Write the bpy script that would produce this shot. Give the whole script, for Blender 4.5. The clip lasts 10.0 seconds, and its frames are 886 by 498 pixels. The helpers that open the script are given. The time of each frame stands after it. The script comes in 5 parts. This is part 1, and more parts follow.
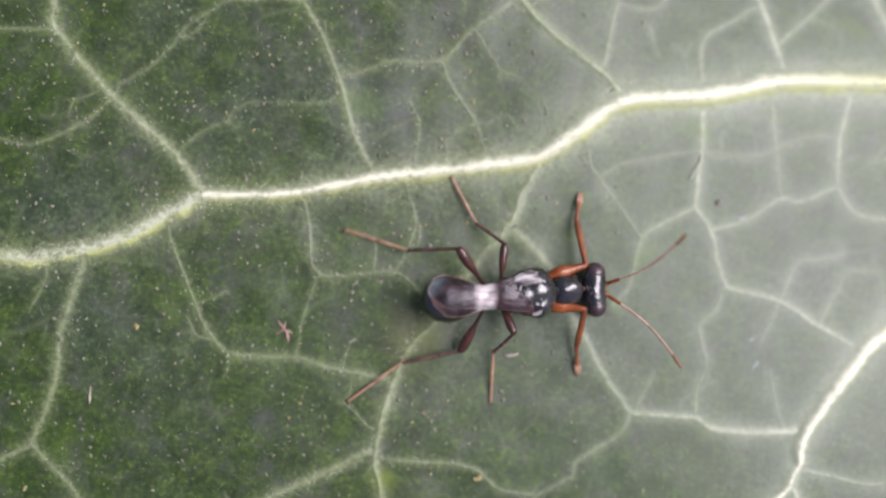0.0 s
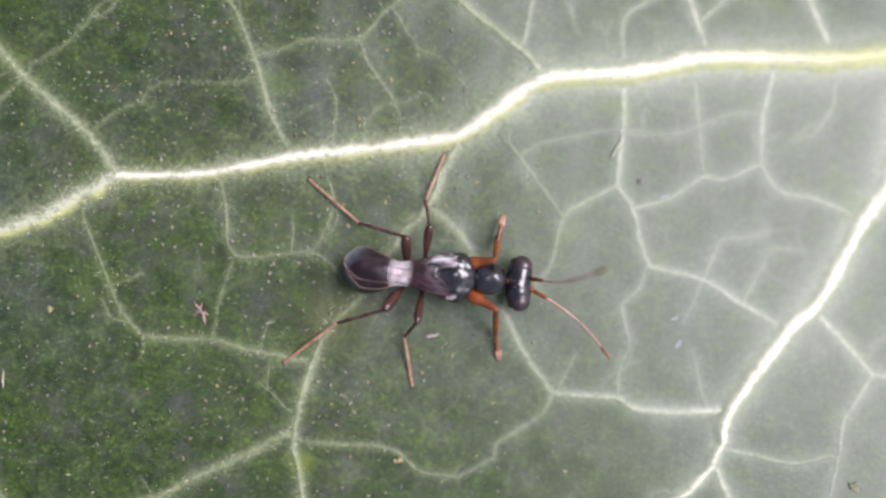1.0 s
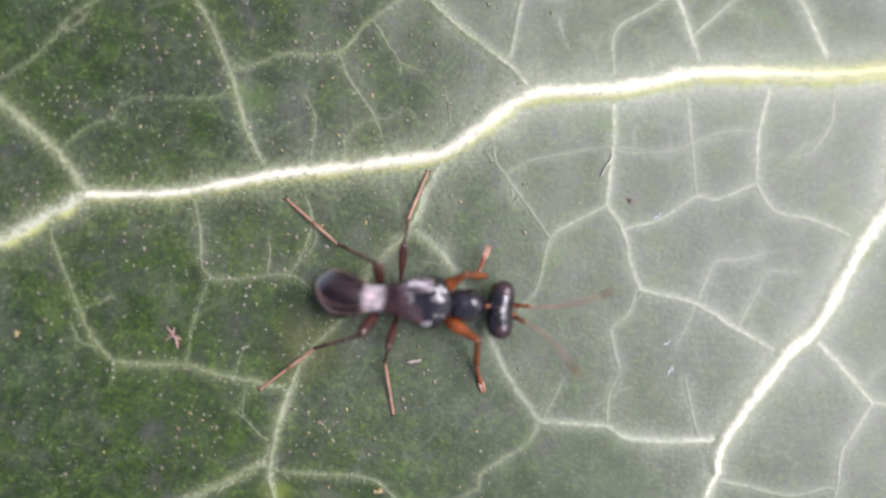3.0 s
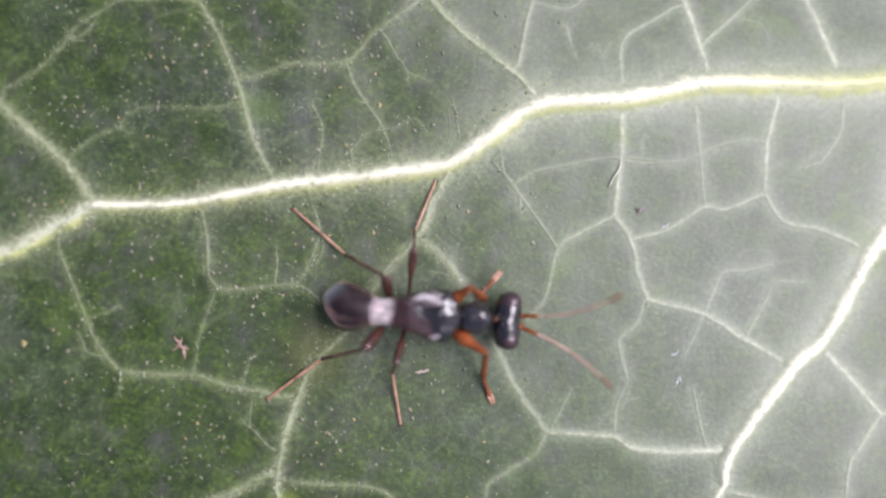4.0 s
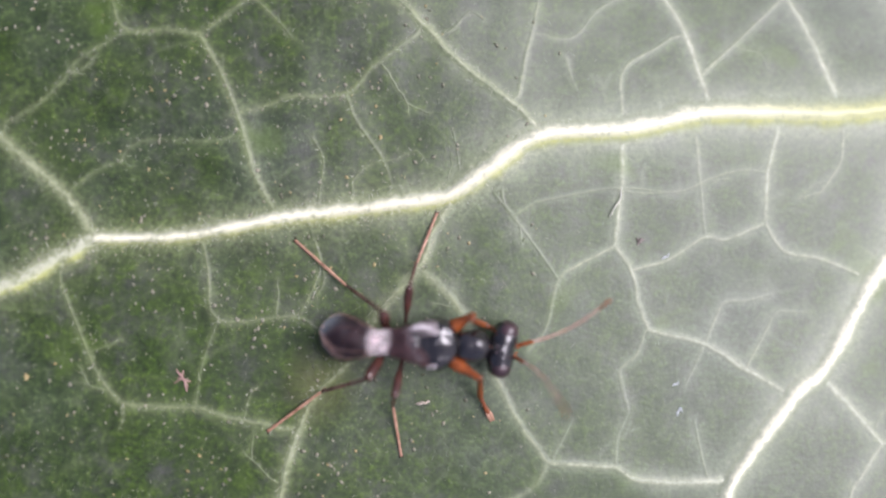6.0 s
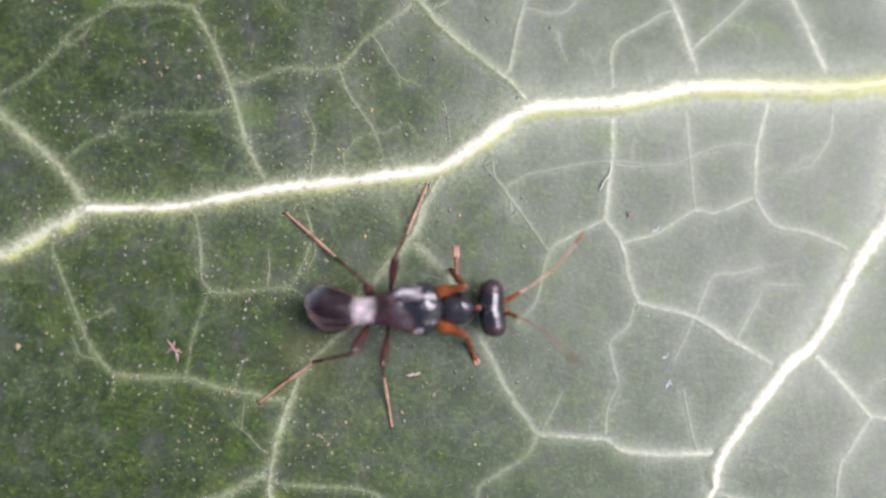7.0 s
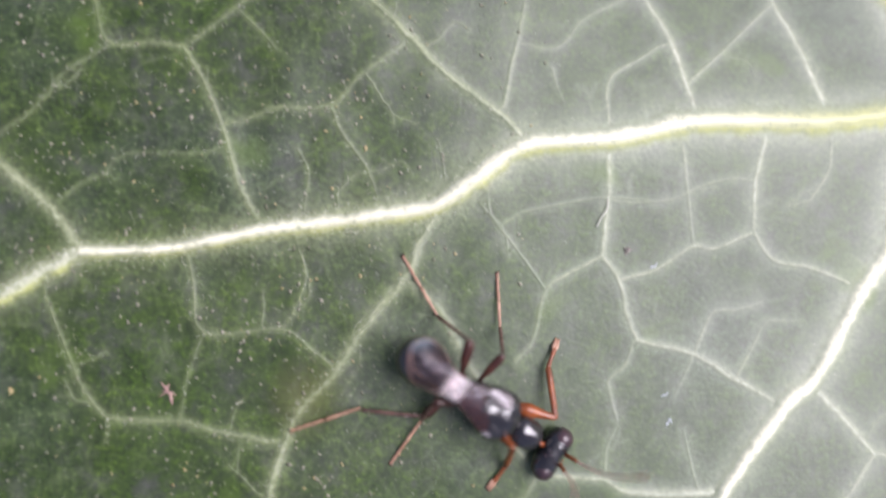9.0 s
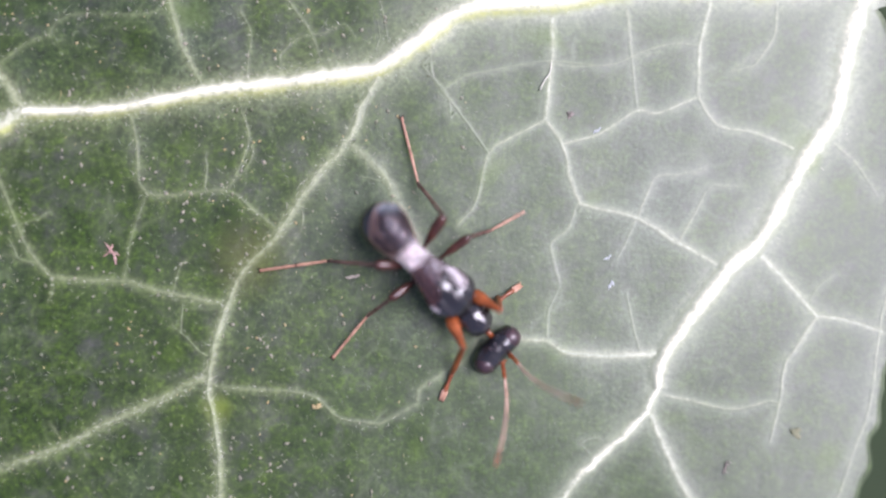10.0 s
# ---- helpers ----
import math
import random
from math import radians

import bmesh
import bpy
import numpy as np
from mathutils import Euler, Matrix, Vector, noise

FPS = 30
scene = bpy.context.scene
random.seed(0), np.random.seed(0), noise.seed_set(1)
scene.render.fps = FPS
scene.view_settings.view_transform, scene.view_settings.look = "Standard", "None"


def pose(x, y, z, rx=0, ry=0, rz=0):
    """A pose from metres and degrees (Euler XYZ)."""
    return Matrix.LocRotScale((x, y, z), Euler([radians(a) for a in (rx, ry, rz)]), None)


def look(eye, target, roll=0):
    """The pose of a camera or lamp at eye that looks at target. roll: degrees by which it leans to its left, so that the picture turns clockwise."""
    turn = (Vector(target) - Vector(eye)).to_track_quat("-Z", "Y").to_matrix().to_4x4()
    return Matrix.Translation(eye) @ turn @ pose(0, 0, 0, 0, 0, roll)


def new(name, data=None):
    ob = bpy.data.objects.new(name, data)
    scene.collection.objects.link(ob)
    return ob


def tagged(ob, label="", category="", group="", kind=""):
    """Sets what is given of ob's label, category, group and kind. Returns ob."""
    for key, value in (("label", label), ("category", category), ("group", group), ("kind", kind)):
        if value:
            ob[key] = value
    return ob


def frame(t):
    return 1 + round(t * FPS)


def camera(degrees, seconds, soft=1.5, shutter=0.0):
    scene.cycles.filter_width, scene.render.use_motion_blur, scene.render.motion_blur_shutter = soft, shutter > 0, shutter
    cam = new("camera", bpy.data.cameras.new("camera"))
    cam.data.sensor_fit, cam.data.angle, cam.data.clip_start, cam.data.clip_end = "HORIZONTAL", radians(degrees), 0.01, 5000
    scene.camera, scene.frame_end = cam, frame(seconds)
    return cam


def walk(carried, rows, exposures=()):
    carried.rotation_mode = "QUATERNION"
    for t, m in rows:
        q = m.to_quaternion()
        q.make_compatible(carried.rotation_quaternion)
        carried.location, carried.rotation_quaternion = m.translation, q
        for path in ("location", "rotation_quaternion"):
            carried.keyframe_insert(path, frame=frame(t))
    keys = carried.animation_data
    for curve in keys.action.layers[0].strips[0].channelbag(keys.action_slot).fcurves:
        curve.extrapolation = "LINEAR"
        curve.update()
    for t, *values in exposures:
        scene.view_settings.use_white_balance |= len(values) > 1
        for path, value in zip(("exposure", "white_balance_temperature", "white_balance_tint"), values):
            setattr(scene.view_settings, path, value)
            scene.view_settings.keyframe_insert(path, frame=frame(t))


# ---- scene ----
MM = 0.001
cam = camera(62, 10.0, soft=2.4, shutter=0.5)
# close focus on the wasp's back and the leaf beneath it, so the sloping side is out of focus
cam.data.dof.use_dof = True
cam.data.dof.focus_distance = 0.0225
cam.data.dof.aperture_fstop = 12.5
walk(cam, [
    (0, pose(-0.003101, -0.000392, 0.023539, -0.086, -0.108, 0.316)),
    (0.3, pose(-0.002907, -0.000733, 0.023573, 0.013, -0.172, 0.419)),
    (0.5, pose(-0.002526, -0.000858, 0.023474, 0.247, -0.174, 0.214)),
    (0.7, pose(-0.001781, -0.001245, 0.023429, -0.061, 0.024, 0.473)),
    (1, pose(-0.000622, -0.001063, 0.023342, 0.020, -0.321, -0.072)),
    (1.5, pose(-0.000261, -0.001165, 0.023259, 0.199, -0.419, 0.031)),
    (2, pose(-0.000392, -0.001440, 0.023150, 0.088, -0.390, 0.127)),
    (2.5, pose(-0.000170, -0.000821, 0.022695, 0.084, -0.275, 0.101)),
    (2.7, pose(-0.000031, -0.000709, 0.022583, 0.295, -0.250, 0.090)),
    (3.8, pose(-0.000120, 0.000355, 0.022344, -0.640, 0.049, -0.013)),
    (4, pose(-0.000201, -0.000020, 0.022414, -0.148, -0.015, 0.113)),
    (4.5, pose(-0.000000, 0.000000, 0.022496, -0.000, -0.000, 0.000)),
    (5, pose(-0.000047, 0.000254, 0.022503, 0.203, -0.014, -0.149)),
    (5.5, pose(-0.000280, 0.000830, 0.022435, 0.031, -0.118, -0.158)),
    (5.7, pose(-0.000306, 0.001077, 0.022443, -0.048, -0.119, -0.142)),
    (6.8, pose(0.000112, -0.000029, 0.022514, 0.035, 0.481, 0.177)),
    (7, pose(0.000110, -0.000053, 0.022554, 0.218, 0.101, 0.107)),
    (7.5, pose(-0.000004, 0.000933, 0.022514, 0.191, 0.030, -0.008)),
    (8, pose(-0.000188, 0.001562, 0.022530, 0.111, -0.244, -0.100)),
    (8.5, pose(-0.000299, 0.001553, 0.022526, 0.251, -0.075, -0.254)),
    (8.7, pose(-0.000046, 0.001382, 0.022476, 0.645, 0.777, -0.321)),
    (9, pose(0.000317, 0.000939, 0.022345, 0.682, 0.313, -0.400)),
    (9.2, pose(0.000903, -0.000472, 0.022184, 0.539, 0.329, -0.271)),
    (9.5, pose(0.001725, -0.001795, 0.022344, 0.173, 0.653, -0.382)),
    (9.7, pose(0.002246, -0.002628, 0.022132, 0.497, 0.926, -0.330)),
    (10, pose(0.002218, -0.003010, 0.022364, 0.078, 0.791, -0.428)),
], exposures=[(0.0, -0.04, 6450, 13), (0.5, -0.02, 6450, 13), (1.0, 0.12, 6350, 16), (8.5, 0.12, 6350, 16), (9.0, 0.17, 6350, 16), (9.5, 0.31, 6250, 19), (10.0, 0.36, 6100, 21)])

# ---- light: a bright hazy sky, its brightest part high on the leaf's petiole side ----
SUN = Vector((0.52, 0.15, 0.82)).normalized()
world = bpy.data.worlds.new("world")
scene.world = world
world.use_nodes = True
wn = world.node_tree.nodes
sky = wn.new("ShaderNodeTexSky")
sky.sky_type, sky.sun_disc = "NISHITA", False
sky.sun_elevation = math.asin(SUN.z)
sky.sun_rotation = math.atan2(SUN.x, SUN.y)
sky.dust_density, sky.ozone_density = 4.0, 1.0
wn["Background"].inputs["Strength"].default_value = 0.098
world.node_tree.links.new(sky.outputs["Color"], wn["Background"].inputs["Color"])
sun_data = bpy.data.lights.new("sun", "SUN")
sun_data.energy, sun_data.angle, sun_data.color = 3.6, radians(40), (1.0, 0.975, 1.06)
sun = new("sun", sun_data)
sun.matrix_world = look(SUN * 2.0, (0, 0, 0))


# ---- materials ----
def material(name, base, rough=0.5, metal=0.0, spec=0.5):
    mat = bpy.data.materials.new(name)
    mat.use_nodes = True
    nodes, links = mat.node_tree.nodes, mat.node_tree.links
    b = nodes["Principled BSDF"]
    b.inputs["Base Color"].default_value = (*base, 1)
    b.inputs["Roughness"].default_value = rough
    b.inputs["Metallic"].default_value = metal
    b.inputs["Specular IOR Level"].default_value = spec
    return mat, nodes, links, b


def coords(nodes):
    return nodes.new("ShaderNodeTexCoord").outputs["Object"]


def noise_tex(nodes, links, vec, scale, detail=3.0, rough=0.55):
    n = nodes.new("ShaderNodeTexNoise")
    n.inputs["Scale"].default_value = scale
    n.inputs["Detail"].default_value = detail
    n.inputs["Roughness"].default_value = rough
    links.new(vec, n.inputs["Vector"])
    return n.outputs["Fac"]


def ramp(nodes, links, fac, stops):
    r = nodes.new("ShaderNodeValToRGB")
    e = r.color_ramp.elements
    while len(e) < len(stops):
        e.new(0.5)
    for el, (p, c) in zip(e, stops):
        el.position, el.color = p, (*c, 1)
    links.new(fac, r.inputs["Fac"])
    return r.outputs["Color"]


def mix(nodes, links, fac, a, b, mode="MIX"):
    m = nodes.new("ShaderNodeMix")
    m.data_type, m.blend_type = "RGBA", mode
    for sock, val in ((m.inputs["Factor"], fac), (m.inputs[6], a), (m.inputs[7], b)):
        if isinstance(val, (int, float)):
            sock.default_value = val
        elif isinstance(val, tuple):
            sock.default_value = (*val, 1)
        else:
            links.new(val, sock)
    return m.outputs[2]


def maths(nodes, links, op, a, b=None, clamp=False):
    m = nodes.new("ShaderNodeMath")
    m.operation, m.use_clamp = op, clamp
    for sock, val in zip(m.inputs, (a, b)):
        if val is None:
            continue
        if isinstance(val, (int, float)):
            sock.default_value = val
        else:
            links.new(val, sock)
    return m.outputs[0]


def bump(nodes, links, b, height, distance, strength=1.0):
    n = nodes.new("ShaderNodeBump")
    n.inputs["Strength"].default_value = strength
    n.inputs["Distance"].default_value = distance
    links.new(height, n.inputs["Height"])
    links.new(n.outputs["Normal"], b.inputs["Normal"])


def make_blade_material():
    mat, nodes, links, b = material("leaf_blade", (0.05, 0.09, 0.035), 0.5, 0.0, 0.50)
    vec = coords(nodes)
    broad = noise_tex(nodes, links, vec, 170, 3)
    mid = noise_tex(nodes, links, vec, 1500, 4, 0.65)
    fine = noise_tex(nodes, links, vec, 6500, 4, 0.7)
    col = ramp(nodes, links, broad, [(0.28, (0.022, 0.049, 0.001)), (0.5, (0.028, 0.052, 0.006)), (0.72, (0.036, 0.055, 0.029))])
    blotch = ramp(nodes, links, mid, [(0.32, (0.50, 0.56, 0.42)), (0.5, (1.0, 1.0, 1.0)), (0.70, (1.75, 1.6, 1.7))])
    col = mix(nodes, links, 0.9, col, blotch, "MULTIPLY")
    grain = ramp(nodes, links, fine, [(0.34, (0.45, 0.48, 0.42)), (0.52, (1.0, 1.0, 1.0)), (0.68, (2.3, 2.1, 2.1))])
    col = mix(nodes, links, 0.95, col, grain, "MULTIPLY")
    bloom = maths(nodes, links, "MULTIPLY", maths(nodes, links, "SUBTRACT", noise_tex(nodes, links, vec, 1000, 5, 0.75), 0.5), 3.4, clamp=True)
    col = mix(nodes, links, maths(nodes, links, "MULTIPLY", bloom, 0.85), col, (0.080, 0.078, 0.074))
    # towards the petiole: even down, a paler network, and gloss put into the colour
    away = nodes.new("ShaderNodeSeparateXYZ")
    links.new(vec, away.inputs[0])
    gloss_side = maths(nodes, links, "MULTIPLY", maths(nodes, links, "SUBTRACT", away.outputs["X"], -0.003), 130.0, clamp=True)
    col = mix(nodes, links, maths(nodes, links, "MULTIPLY", gloss_side, maths(nodes, links, "ADD", 0.12, maths(nodes, links, "MULTIPLY", mid, 0.45))), col, (0.125, 0.165, 0.090))
    # finest network of veinlets, broken here and there
    warp = nodes.new("ShaderNodeTexNoise")
    warp.inputs["Scale"].default_value = 900
    warp.inputs["Detail"].default_value = 3
    links.new(vec, warp.inputs["Vector"])
    shift = nodes.new("ShaderNodeVectorMath")
    shift.operation = "MULTIPLY_ADD"
    links.new(warp.outputs["Color"], shift.inputs[0])
    shift.inputs[1].default_value = (0.0007, 0.0007, 0.0007)
    links.new(vec, shift.inputs[2])
    lines = None
    for scale, width in ((420, 0.05), (900, 0.06)):
        cell = nodes.new("ShaderNodeTexVoronoi")
        cell.feature = "DISTANCE_TO_EDGE"
        cell.inputs["Scale"].default_value = scale
        links.new(shift.outputs[0], cell.inputs["Vector"])
        line = maths(nodes, links, "SUBTRACT", 1.0, maths(nodes, links, "DIVIDE", cell.outputs["Distance"], width), clamp=True)
        gate = maths(nodes, links, "MULTIPLY", maths(nodes, links, "SUBTRACT", noise_tex(nodes, links, vec, scale * 1.3, 3), 0.42), 4.0, clamp=True)
        line = maths(nodes, links, "MULTIPLY", line, gate)
        lines = line if lines is None else maths(nodes, links, "MAXIMUM", lines, maths(nodes, links, "MULTIPLY", line, 0.6))
    col = mix(nodes, links, maths(nodes, links, "MULTIPLY", lines, maths(nodes, links, "ADD", 0.40, maths(nodes, links, "MULTIPLY", gloss_side, -0.24))), col, mix(nodes, links, gloss_side, (0.13, 0.17, 0.07), (0.24, 0.28, 0.18)))
    # pale downy tissue beside the veins
    pale = nodes.new("ShaderNodeAttribute")
    pale.attribute_name = "down"
    speck = maths(nodes, links, "MULTIPLY", maths(nodes, links, "SUBTRACT", fine, 0.30), 3.2, clamp=True)
    speck = maths(nodes, links, "ADD", maths(nodes, links, "MULTIPLY", speck, maths(nodes, links, "SUBTRACT", 1.0, gloss_side)), maths(nodes, links, "MULTIPLY", maths(nodes, links, "MULTIPLY", gloss_side, 0.4), maths(nodes, links, "ADD", 0.5, speck)))
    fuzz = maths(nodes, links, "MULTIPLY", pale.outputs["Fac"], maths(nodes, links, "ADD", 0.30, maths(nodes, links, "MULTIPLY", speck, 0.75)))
    # the paler fuzz towards the petiole carries the painted gloss too
    col = mix(nodes, links, maths(nodes, links, "MINIMUM", fuzz, 0.9), col, mix(nodes, links, gloss_side, (0.30, 0.34, 0.17), (0.46, 0.50, 0.37)))
    close = maths(nodes, links, "POWER", maths(nodes, links, "MINIMUM", fuzz, 1.0), 3.0)
    col = mix(nodes, links, maths(nodes, links, "MULTIPLY", close, 0.65), col, (0.60, 0.62, 0.46))
    # yellowish patches
    spots = noise_tex(nodes, links, vec, 420, 2)
    yel = maths(nodes, links, "MULTIPLY", maths(nodes, links, "SUBTRACT", spots, 0.64, clamp=True), 4.0, clamp=True)
    col = mix(nodes, links, yel, col, (0.085, 0.15, 0.008))
    # a yellowed spot in the fork of two veins, a wider olive patch beside one
    for place, size, much in (((-0.00455, -0.00743, 0.00062), 0.00042, 0.65), ((-0.0036, -0.0028, 0.0005), 0.0012, 0.5)):
        far = nodes.new("ShaderNodeVectorMath")
        far.operation = "DISTANCE"
        links.new(shift.outputs[0], far.inputs[0])
        far.inputs[1].default_value = place
        tinge = maths(nodes, links, "SUBTRACT", 1.25, maths(nodes, links, "DIVIDE", far.outputs["Value"], size), clamp=True)
        col = mix(nodes, links, maths(nodes, links, "MULTIPLY", tinge, much), col, (0.14, 0.19, 0.01) if much > 0.6 else (0.075, 0.080, 0.006))
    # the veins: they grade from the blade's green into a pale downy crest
    core, tone, bare_shade = (nodes.new("ShaderNodeAttribute") for _ in range(3))
    core.attribute_name, tone.attribute_name, bare_shade.attribute_name = "core", "tone", "bare_shade"
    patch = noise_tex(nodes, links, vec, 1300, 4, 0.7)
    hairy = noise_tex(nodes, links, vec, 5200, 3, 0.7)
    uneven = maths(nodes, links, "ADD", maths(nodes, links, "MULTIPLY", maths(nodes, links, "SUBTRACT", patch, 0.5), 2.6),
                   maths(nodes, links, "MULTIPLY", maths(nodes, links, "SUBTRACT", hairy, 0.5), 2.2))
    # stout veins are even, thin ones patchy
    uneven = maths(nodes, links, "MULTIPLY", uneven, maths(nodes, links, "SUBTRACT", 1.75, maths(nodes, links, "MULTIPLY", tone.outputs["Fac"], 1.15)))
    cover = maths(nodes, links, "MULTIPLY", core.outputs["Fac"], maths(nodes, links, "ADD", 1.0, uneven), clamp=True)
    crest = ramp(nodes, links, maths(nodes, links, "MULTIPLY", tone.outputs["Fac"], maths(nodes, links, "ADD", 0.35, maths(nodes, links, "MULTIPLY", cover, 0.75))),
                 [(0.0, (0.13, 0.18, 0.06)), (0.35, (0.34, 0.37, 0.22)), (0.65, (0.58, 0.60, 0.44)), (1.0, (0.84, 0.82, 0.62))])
    crest = mix(nodes, links, maths(nodes, links, "MULTIPLY", bare_shade.outputs["Fac"], 0.85), crest, (0.44, 0.47, 0.13))
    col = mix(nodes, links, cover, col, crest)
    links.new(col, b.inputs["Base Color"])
    b.inputs["Coat Weight"].default_value = 0.16
    b.inputs["Coat IOR"].default_value = 1.6
    b.inputs["Coat Roughness"].default_value = 0.5
    rough = maths(nodes, links, "ADD", 0.38, maths(nodes, links, "MULTIPLY", mid, 0.16))
    links.new(rough, b.inputs["Roughness"])
    height = maths(nodes, links, "ADD", maths(nodes, links, "MULTIPLY", fine, 0.6), maths(nodes, links, "MULTIPLY", mid, 0.6))
    bump(nodes, links, b, height, 0.00003, 0.75)
    return mat


def make_plain(name, a, c, rough, scale, spec=0.5, coat=0.0, relief=0.00001):
    mat, nodes, links, b = material(name, a, rough, 0.0, spec)
    vec = coords(nodes)
    n = noise_tex(nodes, links, vec, scale, 3, 0.6)
    links.new(ramp(nodes, links, n, [(0.3, a), (0.7, c)]), b.inputs["Base Color"])
    r2 = maths(nodes, links, "ADD", rough - 0.08, maths(nodes, links, "MULTIPLY", noise_tex(nodes, links, vec, scale * 2.3, 2), 0.16))
    links.new(r2, b.inputs["Roughness"])
    b.inputs["Coat Weight"].default_value = coat
    bump(nodes, links, b, noise_tex(nodes, links, vec, scale * 4, 3), relief, 0.6)
    return mat


def make_silver():
    """Silver sheen put into the colour, in streaks along the body over black."""
    mat, nodes, links, b = material("silver_sheen", (0.4, 0.4, 0.4), 0.5, 0.0, 0.7)
    stretch = nodes.new("ShaderNodeMapping")
    stretch.inputs["Scale"].default_value = (0.2, 1.0, 1.0)
    links.new(coords(nodes), stretch.inputs["Vector"])
    n = noise_tex(nodes, links, stretch.outputs[0], 8500, 3, 0.6)
    links.new(ramp(nodes, links, n, [(0.40, (0.030, 0.022, 0.024)), (0.50, (0.19, 0.155, 0.16)), (0.64, (0.58, 0.53, 0.55))]), b.inputs["Base Color"])
    bump(nodes, links, b, n, 0.00004, 0.7)
    return mat


def make_wing_material():
    mat, nodes, links, b = material("smoky_wing", (0.05, 0.03, 0.025), 0.24)
    vec = coords(nodes)
    sep = nodes.new("ShaderNodeSeparateXYZ")
    links.new(vec, sep.inputs[0])
    wob = maths(nodes, links, "MULTIPLY", maths(nodes, links, "SUBTRACT", noise_tex(nodes, links, vec, 1500, 2), 0.5), 0.0004)
    x = maths(nodes, links, "ADD", sep.outputs["X"], wob)
    u = maths(nodes, links, "DIVIDE", x, -0.0034, clamp=True)
    cloud = ramp(nodes, links, noise_tex(nodes, links, vec, 1900, 4, 0.65), [(0.3, (0.45, 0.4, 0.4)), (0.52, (1.0, 1.0, 1.0)), (0.72, (2.3, 2.0, 2.1))])
    col = ramp(nodes, links, u, [(0.28, (0.046, 0.024, 0.024)), (0.325, (0.50, 0.45, 0.44)), (0.44, (0.42, 0.37, 0.36)),
                                 (0.495, (0.040, 0.023, 0.022)), (0.9, (0.034, 0.023, 0.026))])
    alpha = ramp(nodes, links, u, [(0.26, (0.80,) * 3), (0.34, (0.86,) * 3), (0.44, (0.78,) * 3),
                                   (0.52, (0.40,) * 3), (0.9, (0.28,) * 3)])
    # clear blue-grey corner at the tip's outer side, its glint put into the colour
    corner = maths(nodes, links, "ADD", maths(nodes, links, "MULTIPLY", maths(nodes, links, "SUBTRACT", u, 0.80), 4.0),
                   maths(nodes, links, "MULTIPLY", sep.outputs["Y"], 1600.0))
    corner = maths(nodes, links, "SUBTRACT", corner, 0.25, clamp=True)
    corner = maths(nodes, links, "MULTIPLY", corner, maths(nodes, links, "MULTIPLY", maths(nodes, links, "SUBTRACT", u, 0.66), 5.0, clamp=True))
    col = mix(nodes, links, corner, col, (0.52, 0.60, 0.66))
    alpha = mix(nodes, links, corner, alpha, (0.62, 0.62, 0.62))
    col = mix(nodes, links, 0.85, col, cloud, "MULTIPLY")
    links.new(col, b.inputs["Base Color"])
    links.new(alpha, b.inputs["Alpha"])
    b.inputs["Specular Tint"].default_value = (0.86, 0.83, 1.0, 1)
    b.inputs["Coat Weight"].default_value = 0.38
    b.inputs["Coat Roughness"].default_value = 0.12
    b.inputs["Specular IOR Level"].default_value = 0.4
    # lengthwise pleats break the gloss into streaks
    pleat = nodes.new("ShaderNodeMapping")
    pleat.inputs["Scale"].default_value = (0.3, 1.0, 1.0)
    pleat.inputs["Rotation"].default_value = (0, 0, 0.3)
    links.new(vec, pleat.inputs["Vector"])
    bump(nodes, links, b, noise_tex(nodes, links, pleat.outputs[0], 3200, 3, 0.6), 0.00016, 1.0)
    return mat


BLADE = make_blade_material()
STUBBLE = make_plain("pale_stubble", (0.10, 0.13, 0.07), (0.34, 0.35, 0.27), 0.45, 900)
HAIR = make_plain("white_down", (0.50, 0.50, 0.40), (0.66, 0.65, 0.55), 0.5, 4000)
PETIOLE = make_plain("petiole_skin", (0.42, 0.26, 0.18), (0.50, 0.42, 0.24), 0.45, 900, relief=0.00003)
CUTICLE = make_plain("black_cuticle", (0.009, 0.008, 0.009), (0.028, 0.024, 0.027), 0.17, 700, 0.8, 0.5, 0.00008)
BROWN = make_plain("dark_brown_cuticle", (0.020, 0.011, 0.010), (0.085, 0.032, 0.024), 0.2, 3000, 0.5, 0.1)
ORANGE = make_plain("rust_orange_cuticle", (0.13, 0.030, 0.009), (0.35, 0.095, 0.026), 0.24, 2500, 0.5, 0.1)
RUST = make_plain("rust_brown_cuticle", (0.10, 0.028, 0.012), (0.30, 0.085, 0.025), 0.36, 1800, 0.5, 0.1)
SILVER = make_silver()
DUSKY = make_plain("dusky_brown_cuticle", (0.035, 0.02, 0.018), (0.15, 0.075, 0.06), 0.28, 1500, 0.5, 0.1)
TAN = make_plain("tan_cuticle", (0.22, 0.095, 0.055), (0.54, 0.32, 0.22), 0.42, 2500)
FEELER = make_plain("feeler_cuticle", (0.50, 0.24, 0.16), (0.76, 0.50, 0.40), 0.42, 2500)
DUSKY_TAN = make_plain("dusky_tan_cuticle", (0.38, 0.20, 0.15), (0.60, 0.39, 0.32), 0.42, 2500)
EYE = make_plain("eye_facets", (0.030, 0.018, 0.022), (0.070, 0.036, 0.042), 0.36, 5000, 0.6, 0.3)
WING = make_wing_material()
SCRAP = make_plain("withered_scrap", (0.24, 0.13, 0.11), (0.52, 0.34, 0.30), 0.7, 3000, relief=0.00003)
SPECK = make_plain("brown_speck", (0.13, 0.105, 0.085), (0.26, 0.21, 0.18), 0.5, 3000, 0.8, 0.3)
